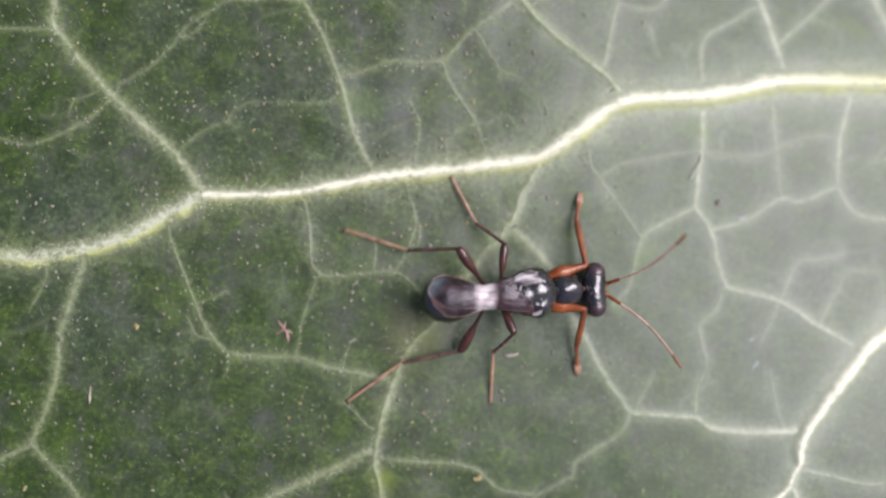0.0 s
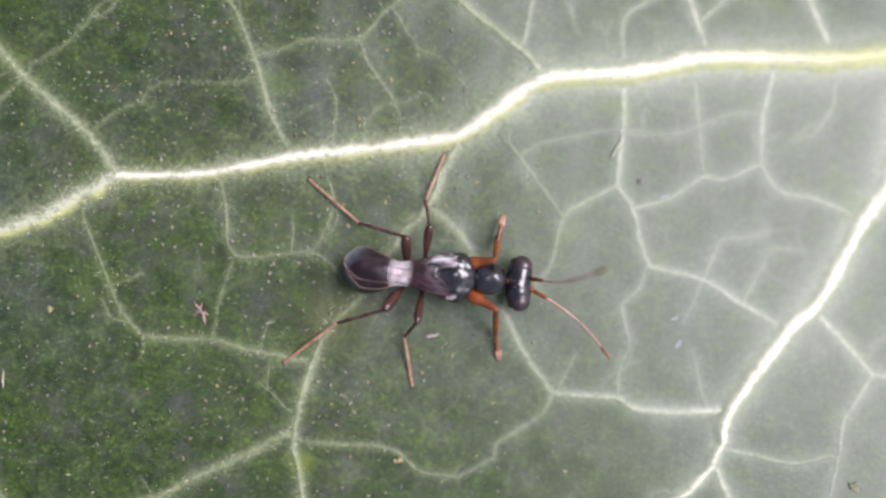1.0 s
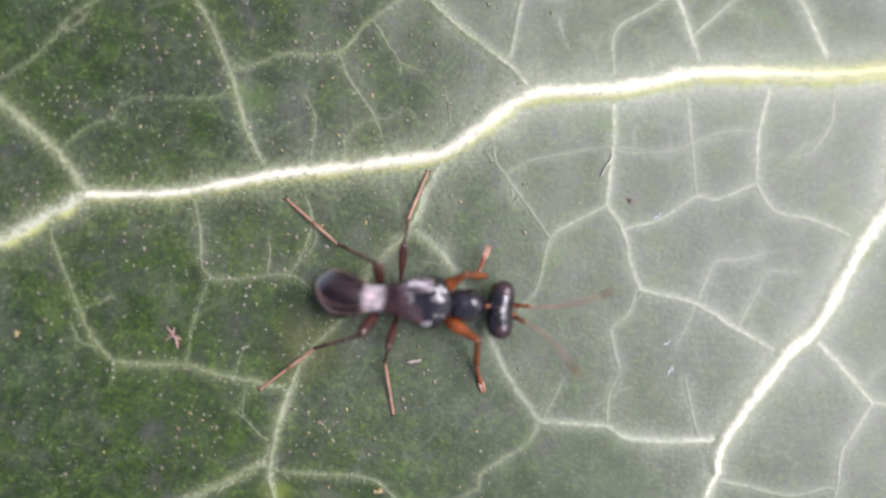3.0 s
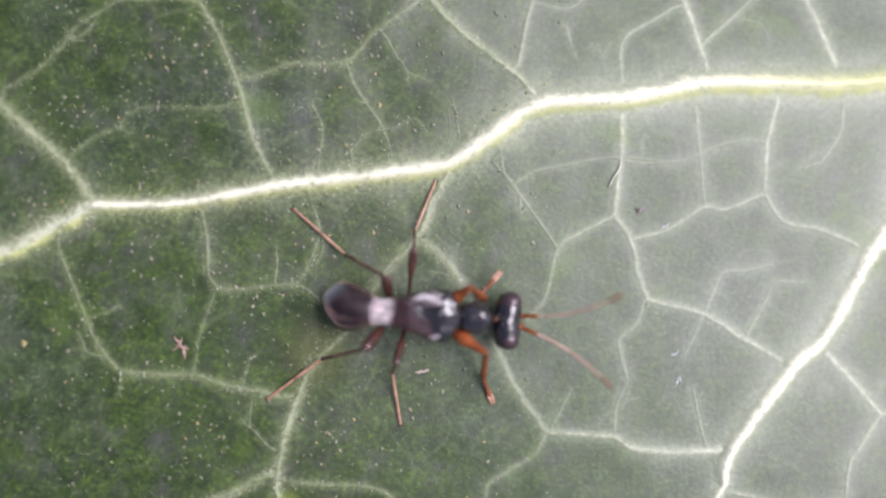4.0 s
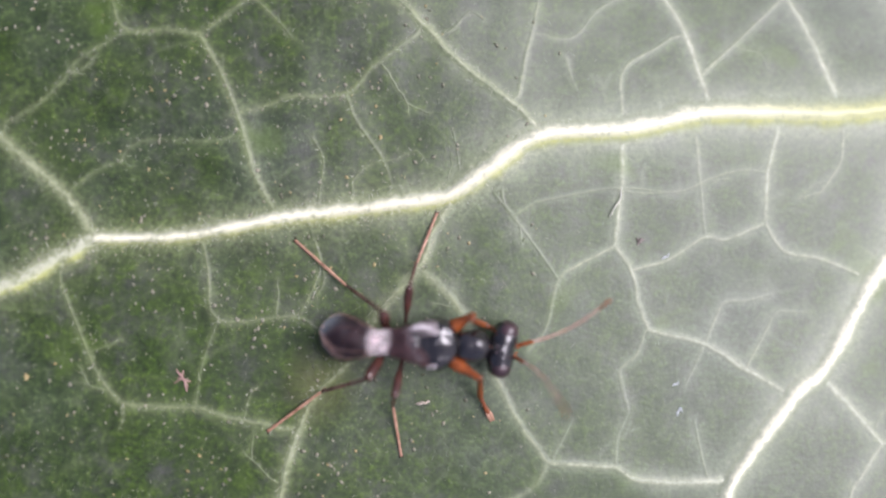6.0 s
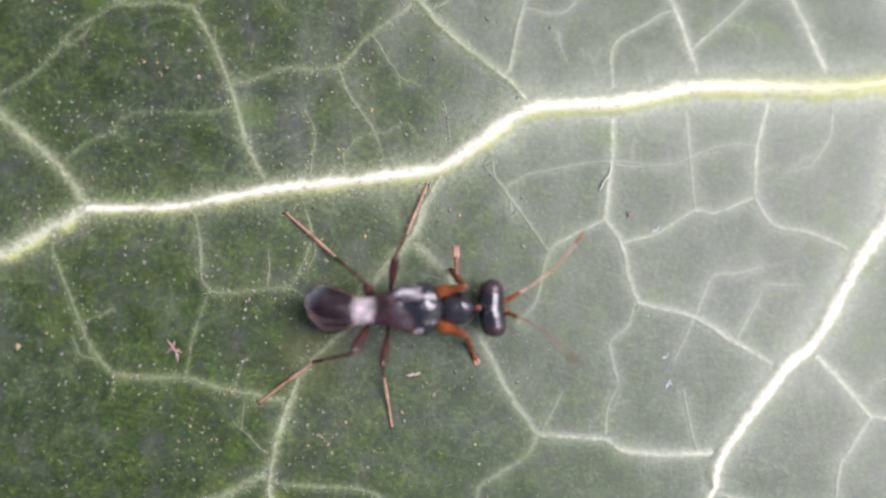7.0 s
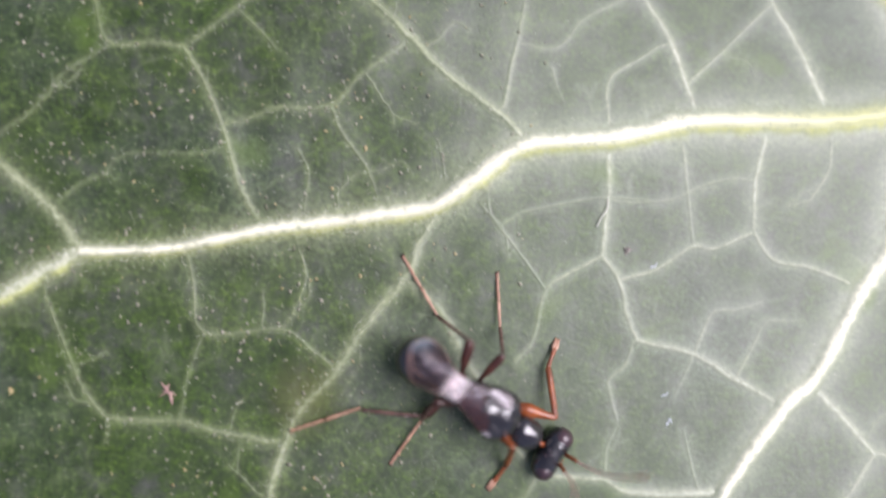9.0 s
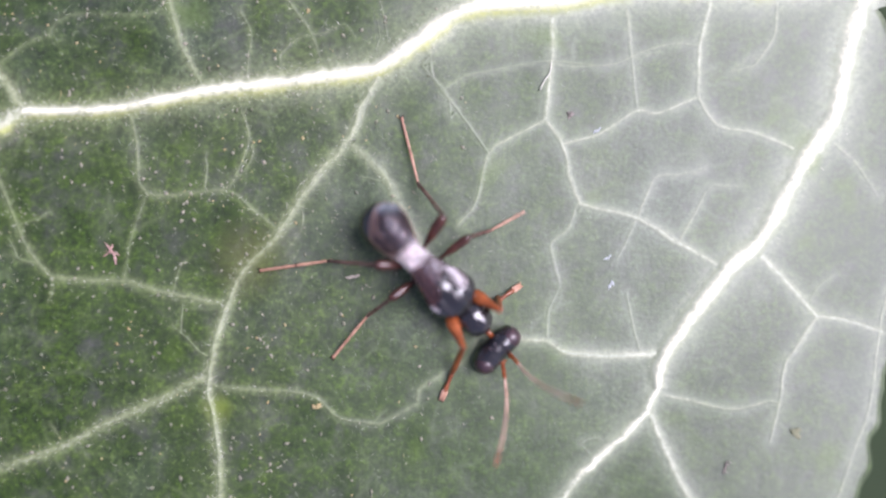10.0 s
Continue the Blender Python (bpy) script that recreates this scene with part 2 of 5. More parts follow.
CRUMB = make_plain("dull_crumb", (0.16, 0.17, 0.09), (0.26, 0.25, 0.14), 0.6, 2000)
GRAIN_PALE = make_plain("pale_grain", (0.11, 0.12, 0.07), (0.37, 0.34, 0.26), 0.5, 700)
SLIVER = make_plain("pale_sliver_skin", (0.36, 0.30, 0.24), (0.62, 0.54, 0.46), 0.5, 1500)
RESIDUE = make_plain("dried_residue", (0.30, 0.33, 0.33), (0.50, 0.53, 0.53), 0.35, 2500)
GRAIN_YELLOW = make_plain("ochre_grain", (0.30, 0.22, 0.09), (0.50, 0.42, 0.22), 0.5, 900)
GRAIN_DARK = make_plain("dark_grain", (0.02, 0.016, 0.014), (0.06, 0.05, 0.045), 0.6, 3000)
GROUND = make_plain("ground_cover", (0.012, 0.024, 0.007), (0.032, 0.055, 0.016), 0.85, 14, relief=0.01)


# ---- mesh helpers (lengths in millimetres) ----
def part(name, bm, mat, parent=None, label="", smooth=True, kind=""):
    me = bpy.data.meshes.new(name)
    bmesh.ops.recalc_face_normals(bm, faces=bm.faces)
    bm.to_mesh(me)
    bm.free()
    me.transform(Matrix.Scale(MM, 4))
    me.materials.append(mat)
    if smooth:
        me.shade_smooth()
    ob = new(name, me)
    ob.parent = parent
    return tagged(ob, label, kind=kind)


def finer(rows, n):
    """Rows with n steps between each two, on a smooth curve."""
    p = np.array([rows[0]] + list(rows) + [rows[-1]], float)
    out = []
    for a, b, c, d in zip(p, p[1:], p[2:], p[3:]):
        for i in range(n):
            t = i / n
            out.append(0.5 * (2 * b + (c - a) * t + (2 * a - 5 * b + 4 * c - d) * t * t + (3 * b - a - 3 * c + d) * t ** 3))
    out.append(p[-2])
    out = np.array(out)
    out[:, 1:3] = np.maximum(out[:, 1:3], 0.004)
    return [tuple(r) for r in out]


def lathe(profile, seg=20, bm=None, wob=0.0):
    """A closed body along x: rows of (x, half width, half height, y, z)."""
    bm = bm or bmesh.new()
    if wob and len(profile) < 30:
        profile = finer(profile, 3)
    rings = []
    for x, ry, rz, y, z in profile:
        ring = []
        for i in range(seg):
            a = 2 * math.pi * i / seg
            k = 1 + wob * (noise.noise((x * 3, math.cos(a) * 2, math.sin(a) * 2)) + 0.45 * noise.noise((x * 9, math.cos(a) * 6, math.sin(a) * 6)))
            ring.append(bm.verts.new((x, y + ry * k * math.cos(a), z + rz * k * math.sin(a))))
        rings.append(ring)
    for r0, r1 in zip(rings, rings[1:]):
        for i in range(seg):
            j = (i + 1) % seg
            bm.faces.new((r0[i], r0[j], r1[j], r1[i]))
    bm.faces.new(list(reversed(rings[0])))
    bm.faces.new(rings[-1])
    return bm


def spline(points, step):
    """Points along a smooth curve through the given ones, about a step apart."""
    pts = [Vector(p) for p in points]
    pts = [pts[0] * 2 - pts[1]] + pts + [pts[-1] * 2 - pts[-2]]
    out = []
    for a, b, c, d in zip(pts, pts[1:], pts[2:], pts[3:]):
        n = max(2, int((c - b).length / step))
        for i in range(n):
            t = i / n
            out.append(0.5 * (2 * b + (c - a) * t + (2 * a - 5 * b + 4 * c - d) * t * t + (3 * b - a - 3 * c + d) * t ** 3))
    out.append(pts[-2])
    return out


def tube(path, radii, seg=8, flat=1.0, bm=None):
    bm = bm or bmesh.new()
    rings = []
    for i, p in enumerate(path):
        d = (path[min(i + 1, len(path) - 1)] - path[max(i - 1, 0)]).normalized()
        side = d.cross(Vector((0, 0, 1)))
        side = side.normalized() if side.length > 1e-4 else Vector((0, 1, 0))
        up = side.cross(d)
        r = radii[i]
        rings.append([bm.verts.new(p + side * r * math.cos(2 * math.pi * k / seg) + up * r * flat * math.sin(2 * math.pi * k / seg)) for k in range(seg)])
    for r0, r1 in zip(rings, rings[1:]):
        for k in range(seg):
            j = (k + 1) % seg
            bm.faces.new((r0[k], r0[j], r1[j], r1[k]))
    bm.faces.new(list(reversed(rings[0])))
    bm.faces.new(rings[-1])
    return bm


# ---- ground far below ----
bm = bmesh.new()
rings = [[bm.verts.new((0, 0, -260))]]
for r in (40, 90, 200, 500, 1500, 6000, 30000, 200000, 2000000):
    rings.append([bm.verts.new((r * math.cos(a * math.pi / 24), r * math.sin(a * math.pi / 24),
                                -260 + (6 * noise.noise((r * 0.01, a * 0.4, 0)) if r < 3000 else 0))) for a in range(48)])
for k in range(48):
    bm.faces.new((rings[0][0], rings[1][k], rings[1][(k + 1) % 48]))
    for r0, r1 in zip(rings[1:], rings[2:]):
        bm.faces.new((r0[k], r1[k], r1[(k + 1) % 48], r0[(k + 1) % 48]))
ground = part("ground", bm, GROUND, None, "dark green shaded ground far beneath the leaf", kind="structure")
tagged(ground, category="ground")

# ---- the leaf ----
leaf = tagged(new("leaf"), "large green leaf seen from its veined, downy underside", "leaf")
VEINS = []


def vein(points, w0, w1, rank):
    VEINS.append((spline([(x, y, 0) for x, y in points], 0.2), w0, w1, rank))


def lay_veins():
    vein([(15.80, 5.83), (14.05, 5.34), (11.86, 5.13), (8.11, 5.10), (5.52, 4.57), (2.79, 4.35), (1.49, 3.56), (0.10, 2.57), (-1.44, 2.25), (-3.15, 2.04), (-5.17, 1.79), (-6.85, 1.46), (-8.34, 1.25), (-10.52, 1.19)], 0.71, 0.34, 0)
    vein([(-10.52, 1.19), (-11.79, 0.52), (-13.08, -0.18), (-15.12, -0.70), (-16.64, -0.74), (-24.00, -0.50), (-34.00, -3.00)], 0.41, 0.21, 0)
    vein([(2.88, 4.40), (1.83, 5.39), (0.27, 6.54), (-0.66, 7.52), (-2.28, 9.08), (-2.99, 10.47), (-7.94, 14.88)], 0.27, 0.18, 0)
    vein([(-10.52, 1.23), (-11.38, 2.45), (-13.09, 4.02), (-14.98, 6.22), (-15.07, 7.17), (-15.55, 9.47), (-18.85, 14.88)], 0.29, 0.16, 1)
    vein([(-14.98, 6.27), (-16.66, 6.24), (-18.49, 6.20)], 0.12, 0.09, 1)
    vein([(-5.21, 1.85), (-5.84, 3.07), (-6.37, 4.93), (-6.82, 6.10), (-7.42, 7.23)], 0.21, 0.14, 1)
    vein([(-7.42, 7.27), (-5.98, 8.40), (-5.22, 9.04), (-4.31, 10.09)], 0.12, 0.09, 1)
    vein([(-7.42, 7.27), (-8.35, 7.40), (-9.60, 7.39), (-10.01, 8.19), (-10.19, 9.71)], 0.14, 0.09, 1)
    vein([(-6.53, 4.89), (-5.18, 5.29), (-4.84, 5.46), (-3.23, 5.52), (-2.29, 6.39), (-1.07, 7.30)], 0.12, 0.10, 1)
    vein([(-3.15, 5.52), (-2.82, 4.71), (-2.06, 3.61), (-1.63, 2.33)], 0.10, 0.10, 2)
    vein([(8.14, 5.22), (7.73, 6.56), (7.30, 7.84), (6.32, 9.53), (5.45, 11.69)], 0.23, 0.17, 1)
    vein([(12.16, 5.78), (11.43, 7.63), (10.74, 8.91), (10.51, 10.21)], 0.26, 0.16, 1)
    vein([(5.35, 4.22), (5.26, 2.81), (5.08, 0.98)], 0.24, 0.19, 1)
    vein([(5.08, 0.98), (5.61, 0.19), (5.83, -0.86), (6.12, -1.63)], 0.16, 0.16, 1)
    vein([(6.12, -1.63), (7.89, -2.08), (9.03, -2.78), (10.46, -3.61)], 0.16, 0.19, 1)
    vein([(5.08, 0.98), (3.93, 0.37), (3.32, -0.07), (2.92, -1.55), (2.36, -2.24)], 0.14, 0.09, 1)
    vein([(5.61, 0.23), (6.76, 0.54), (7.92, 1.25), (8.54, 1.16), (9.90, 1.69)], 0.14, 0.12, 1)
    vein([(10.24, 4.61), (9.91, 3.20), (9.81, 1.69)], 0.21, 0.14, 1)
    vein([(9.81, 1.69), (10.45, 0.81), (11.63, 0.55), (13.00, -0.02)], 0.12, 0.16, 1)
    vein([(7.63, 4.42), (7.76, 3.00), (7.92, 1.25)], 0.14, 0.07, 2)
    vein([(7.81, 2.97), (9.09, 3.33), (9.91, 3.23)], 0.07, 0.07, 2)
    vein([(15.59, 5.62), (14.77, 4.01), (14.41, 2.41), (14.00, 0.82), (13.27, -0.09), (11.74, -2.66), (10.63, -3.65), (8.60, -6.23), (8.30, -7.18)], 0.64, 0.36, 0)
    vein([(8.30, -7.18), (7.84, -8.07), (6.81, -8.98), (5.44, -10.35), (2.94, -13.74), (-1.99, -19.94)], 0.31, 0.18, 0)
    vein([(8.03, -7.91), (8.58, -9.25), (9.00, -10.21), (10.52, -13.38), (11.30, -16.94)], 0.26, 0.16, 1)
    vein([(8.28, -7.38), (9.19, -7.54), (10.47, -7.81), (11.64, -7.56)], 0.16, 0.07, 1)
    vein([(8.56, -6.19), (6.82, -6.25), (5.45, -6.09), (5.02, -5.81), (2.95, -5.64)], 0.29, 0.17, 1)
    vein([(5.02, -5.81), (5.12, -4.82), (5.47, -4.13)], 0.10, 0.05, 2)
    vein([(2.95, -5.64), (2.00, -4.29), (1.49, -3.26), (0.79, -2.06), (0.10, -0.71), (-0.96, 0.28)], 0.17, 0.24, 1)
    vein([(2.95, -5.64), (2.51, -6.36), (1.13, -7.25), (1.11, -7.64), (-0.09, -8.27)], 0.14, 0.10, 1)
    vein([(7.86, -6.18), (7.63, -5.17), (7.48, -4.32)], 0.10, 0.05, 2)
    vein([(11.53, -3.10), (12.51, -4.17), (13.24, -5.13)], 0.26, 0.19, 1)
    vein([(13.24, -5.10), (14.11, -5.22), (15.17, -5.57)], 0.16, 0.16, 1)
    vein([(13.24, -5.10), (12.66, -5.88), (12.13, -6.56), (11.88, -7.64), (11.51, -8.74)], 0.16, 0.07, 1)
    vein([(16.14, -3.08), (15.35, -4.76), (14.94, -6.08), (14.53, -7.67), (13.94, -8.89), (13.24, -10.41)], 0.11, 0.08, 1)
    vein([(14.00, 0.29), (14.79, -0.41), (15.47, -1.47)], 0.14, 0.07, 2)
    vein([(0.19, 2.48), (-0.41, 1.65), (-0.96, 0.36), (-2.13, -1.01), (-3.15, -2.55), (-4.16, -3.65), (-4.75, -5.09), (-5.17, -6.96), (-4.96, -8.35), (-4.89, -10.42), (-5.30, -13.99), (-7.00, -19.99)], 0.29, 0.15, 0)
    vein([(-5.12, -6.68), (-6.33, -7.31), (-7.99, -8.04), (-9.65, -8.86), (-11.30, -9.41), (-17.00, -11.50), (-24.00, -15.00)], 0.22, 0.13, 0)
    vein([(-4.90, -7.07), (-3.81, -7.18), (-2.12, -7.36), (-1.28, -8.05), (-0.09, -8.27)], 0.14, 0.10, 1)
    vein([(-4.75, -4.58), (-6.51, -4.22), (-7.68, -3.87), (-9.66, -3.72), (-10.48, -2.84), (-10.97, -1.66), (-11.54, -0.15), (-11.59, 0.60)], 0.17, 0.10, 1)
    vein([(-7.43, 1.12), (-7.26, 0.19), (-6.93, -1.25), (-4.67, -1.18), (-3.74, -1.83)], 0.12, 0.10, 1)
    vein([(-7.68, -3.87), (-7.43, -2.52), (-7.01, -1.34)], 0.07, 0.05, 2)
    vein([(-3.74, -1.83), (-3.15, -2.29)], 0.10, 0.09, 2)
    vein([(-4.67, -1.18), (-3.83, -0.15), (-4.08, 0.87)], 0.07, 0.05, 2)
    vein([(-14.14, -0.85), (-14.77, -2.91), (-15.02, -4.65), (-15.77, -6.47), (-16.61, -6.98), (-18.50, -8.50)], 0.21, 0.14, 1)
    vein([(-15.77, -6.47), (-14.58, -7.79), (-13.50, -9.50), (-12.80, -12.00)], 0.16, 0.10, 1)
    vein([(-13.12, 4.60), (-12.15, 5.23), (-11.41, 6.00), (-11.00, 6.51), (-9.60, 7.39)], 0.09, 0.07, 2)
    vein([(-11.57, 2.43), (-10.51, 3.23), (-9.85, 3.48)], 0.09, 0.05, 2)
    vein([(2.09, 5.55), (2.34, 6.87), (2.52, 7.56), (2.89, 9.35)], 0.16, 0.10, 1)
    vein([(5.33, 4.77), (5.39, 6.41), (6.47, 7.16), (6.98, 7.51)], 0.14, 0.09, 1)
    vein([(2.55, 7.52), (3.77, 7.41), (4.67, 8.37), (6.13, 9.11)], 0.09, 0.07, 2)
    vein([(7.74, 6.20), (8.84, 7.20), (10.56, 8.81)], 0.14, 0.10, 1)
    vein([(12.37, 5.06), (12.27, 3.63), (11.62, 2.64)], 0.14, 0.07, 1)
    vein([(2.62, 2.31), (3.76, 2.54), (5.17, 2.76), (6.59, 2.64)], 0.09, 0.07, 2)
    vein([(-0.93, 0.19), (-1.61, -0.50), (-2.13, -1.05)], 0.10, 0.10, 2)
    vein([(1.31, 2.61), (2.01, 1.75), (2.53, 1.06), (3.32, -0.07)], 0.09, 0.07, 2)
    vein([(-4.21, 1.46), (-3.94, 0.30), (-4.55, -1.13)], 0.09, 0.07, 2)
    vein([(-13.20, 4.34), (-14.13, 3.45), (-15.64, 2.73), (-16.65, 2.89)], 0.10, 0.07, 1)
    vein([(-5.81, 8.35), (-5.14, 7.68), (-4.72, 7.18)], 0.10, 0.05, 2)
    vein([(-6.45, 4.25), (-7.03, 4.11), (-7.62, 4.11)], 0.07, 0.04, 2)
    vein([(-9.61, 3.89), (-9.19, 4.10), (-8.37, 4.13)], 0.08, 0.04, 2)
    vein([(-2.99, 2.91), (-2.48, 3.42), (-1.63, 3.60), (-1.03, 3.86), (-0.69, 3.44)], 0.08, 0.05, 2)
    vein([(-4.17, 4.26), (-3.84, 3.59), (-3.93, 2.73), (-4.01, 2.05)], 0.06, 0.08, 2)
    vein([(0.26, 2.58), (0.26, 3.44), (0.09, 4.47)], 0.08, 0.04, 2)
    vein([(-0.34, 7.32), (0.09, 7.53), (0.60, 8.08), (1.04, 7.85)], 0.12, 0.05, 2)
    vein([(3.59, 6.79), (3.76, 6.10), (3.96, 5.66)], 0.10, 0.05, 2)
    vein([(1.56, 2.93), (1.65, 2.24), (2.08, 1.72), (2.17, 1.03)], 0.09, 0.06, 2)
    vein([(5.24, 2.69), (6.04, 2.60), (7.30, 2.69), (7.80, 2.92), (8.63, 3.05)], 0.10, 0.06, 2)
    vein([(6.02, -1.68), (5.69, -2.46), (5.21, -2.80), (5.30, -3.49), (5.45, -4.09)], 0.10, 0.10, 2)
    vein([(7.90, -2.02), (8.30, -1.12), (8.56, -0.77), (9.25, -0.74), (9.97, -0.56)], 0.11, 0.08, 2)
    vein([(7.88, -2.04), (7.50, -2.82), (7.22, -3.33)], 0.09, 0.04, 2)
    vein([(9.19, -2.74), (9.76, -1.79), (10.17, -1.13), (11.04, -1.10)], 0.10, 0.06, 2)
    vein([(3.11, -5.45), (3.37, -5.02), (3.72, -4.34)], 0.09, 0.04, 2)
    vein([(9.18, 7.19), (9.82, 7.02), (10.07, 6.37)], 0.07, 0.04, 2)
    vein([(10.89, 2.44), (11.44, 2.89), (11.90, 2.98)], 0.07, 0.05, 2)
    vein([(-11.16, 6.07), (-10.67, 6.41), (-10.51, 6.65)], 0.09, 0.05, 2)
    vein([(-10.75, -2.17), (-10.18, -2.00), (-9.77, -1.75)], 0.07, 0.04, 2)
    vein([(-9.76, -3.69), (-9.73, -4.11), (-9.84, -4.44)], 0.07, 0.04, 2)
    vein([(-6.20, -4.15), (-6.03, -3.48), (-5.78, -3.23)], 0.07, 0.04, 2)
    vein([(12.95, -4.81), (13.37, -4.22), (13.84, -3.90)], 0.09, 0.05, 2)
    vein([(6.97, -8.98), (6.48, -8.67), (5.98, -8.85)], 0.08, 0.04, 2)
    vein([(15.80, 5.83), (15.46, 7.07), (14.82, 8.53), (14.17, 9.99), (12.79, 14.44), (10.44, 20.88)], 0.66, 0.34, 0)
    vein([(15.80, 5.83), (17.20, 7.28), (17.94, 9.67), (17.56, 14.46)], 0.62, 0.28, 0)

lay_veins()


def join_veins():
    """Lead each loose end of a branch into the stouter vein beside it."""
    joined = []
    for k, (path, w0, w1, rank) in enumerate(VEINS):
        ends = [path[0], path[-1]]
        for e, end in enumerate(ends):
            best, spot = 0.85, None
            for j, (other, v0, v1, _) in enumerate(VEINS):
                if j == k or v0 < w0:
                    continue
                for q in other:
                    d = (q - end).length
                    if d < best:
                        best, spot = d, q
            if spot is not None and best > 0.05 and rank > 0:
                step = [end.lerp(spot, f) for f in (0.35, 0.7, 1.0)]
                path = step[::-1] + path if e == 0 else path + step
        joined.append((path, w0, w1, rank))
    VEINS[:] = joined


join_veins()


def grow_veinlets():
    """Fine wandering twigs that leave the veins on both sides, some forked."""
    rng = random.Random(31)
    out = []
    for path, w0, w1, rank in VEINS:
        since = 0.0
        for a, b in zip(path, path[1:]):
            since += (b - a).length
            if abs(a.x) > 18 or abs(a.y) > 12 or since < rng.uniform(4.0, 11.0):
                continue
            since = 0.0
            side = rng.choice((-1, 1))
            turn = math.atan2(b.y - a.y, b.x - a.x) + side * rng.uniform(0.7, 1.7)
            p, run, bend = a.copy(), [a.copy()], rng.gauss(0, 0.05)
            for k in range(rng.randint(3, 9)):
                turn += bend + rng.gauss(0, 0.22)
                p = p + Vector((math.cos(turn), math.sin(turn), 0)) * 0.2
                run.append(p)
            w = rng.uniform(0.04, 0.08)
            out.append((run, w, w * 0.5, 3))
            if len(run) > 5 and rng.random() < 0.6:
                turn += rng.choice((-1, 1)) * rng.uniform(0.6, 1.1)
                p, fork = run[-3].copy(), [run[-3].copy()]
                for k in range(rng.randint(3, 6)):
                    turn += rng.gauss(0, 0.2)
                    p = p + Vector((math.cos(turn), math.sin(turn), 0)) * 0.18
                    fork.append(p)
                out.append((fork, w * 0.8, w * 0.4, 3))
    return out


VEINLETS = grow_veinlets()
SEG_A, SEG_B, SEG_W, SEG_MAIN = [], [], [], []
for path, w0, w1, rank in VEINS + VEINLETS:
    for i in range(len(path) - 1):
        SEG_A.append(path[i].xy)
        SEG_B.append(path[i + 1].xy)
        SEG_W.append(w0 + (w1 - w0) * i / len(path))
        SEG_MAIN.append(1.0 if rank < 3 else 0.0)
SEG_A, SEG_B, SEG_W, SEG_MAIN = np.array(SEG_A), np.array(SEG_B), np.array(SEG_W), np.array(SEG_MAIN)


def base_height(x, y):
    """The broad lie of the blade: it slopes to the petiole side, the lobe beyond the lower main vein leans back, and it swells beyond the midrib."""
    a = 0.15 * (x - 10) - 0.92 * (y + 3.5)
    b = 0.855 * (x - 10.4) - 0.52 * (y + 3.6) + 0.6
    s = 0.5 * (a + b - np.sqrt((a - b) ** 2 + 6))
    s = 0.5 * (s + np.sqrt(s * s + 0.8))
    east = 0.5 + 0.5 * np.tanh((x - 4.0) / 4.0)
    swell = 0.35 * np.exp(-((x + 3) / 4.5) ** 2 - ((y - 8.5) / 3.2) ** 2)
    return -0.055 * x + 0.155 * s + swell + east * (-0.055 * (y - 4.5 + np.sqrt((y - 4.5) ** 2 + 1)) + 0.042 * (-y - 1.0 + np.sqrt((y + 1.0) ** 2 + 1))) - 0.0016 * np.maximum(0, np.hypot(x, y) - 17) ** 2


def near_veins(x, y):
    """For each place, how deep it lies in the raised tissue and in the down beside the veins."""
    best, down = np.zeros(len(x)), np.zeros(len(x))
    mid = (SEG_A + SEG_B) / 2
    cells = np.floor(np.stack([x, y], 1) / 3.0).astype(int)
    keys = cells[:, 0] * 1000 + cells[:, 1]
    order = np.argsort(keys, kind="stable")
    for group in np.split(order, np.nonzero(np.diff(keys[order]))[0] + 1):
        centre = (cells[group[0]] + 0.5) * 3.0
        near = np.nonzero(np.hypot(*(mid - centre).T) < 5.5)[0]
        if len(near) == 0:
            continue
        a, d, w, main = SEG_A[near], SEG_B[near] - SEG_A[near], SEG_W[near], SEG_MAIN[near]
        ll = (d ** 2).sum(1) + 1e-9
        px, py = x[group, None] - a[None, :, 0], y[group, None] - a[None, :, 1]
        t = np.clip((px * d[:, 0] + py * d[:, 1]) / ll, 0, 1)
        q = np.hypot(px - t * d[:, 0], py - t * d[:, 1])
        best[group] = (main * w * np.exp(-q / (0.35 + w))).max(1)
        soft = np.clip((x[group, None] - 2) / 6, 0, 1)
        reach = 0.04 + 0.40 * w + 0.9 * np.maximum(0, w - 0.28) * (1 - 0.6 * soft) + soft * 0.08
        down[group] = (np.minimum(1, 0.17 + 1.4 * w + 0.06 * soft) * np.exp(-np.maximum(0, q - w * 0.4) / reach)).max(1)
    return best, down


def height(x, y):
    x, y = np.atleast_1d(np.asarray(x, float)), np.atleast_1d(np.asarray(y, float))
    rise, _ = near_veins(x, y)
    quilt = np.array([0.10 * noise.noise((a * 0.22, b * 0.22, 3.0)) + 0.05 * noise.noise((a * 0.8, b * 0.8, 7.0)) for a, b in zip(x, y)])
    return base_height(x, y) + 0.14 * rise - 0.03 + quilt * np.clip(1 - (x - 1) / 7, 0.4, 1)


OUTLINE = spline([(15.39, 4.90, 0), (16.30, 2.60, 0), (16.62, -1.00, 0), (16.03, -4.59, 0), (15.01, -7.20, 0), (13.93, -10.20, 0), (10.33, -17.83, 0), (1.95, -28.32, 0), (-14.00, -33.00, 0),
                  (-30.00, -27.00, 0), (-40.00, -12.00, 0), (-43.00, 4.00, 0), (-37.60, 17.81, 0), (-24.53, 26.50, 0), (-8.82, 28.41, 0), (7.81, 23.46, 0), (16.79, 15.81, 0),
                  (18.40, 9.95, 0), (16.77, 6.79, 0), (15.39, 4.90, 0)], 0.6)


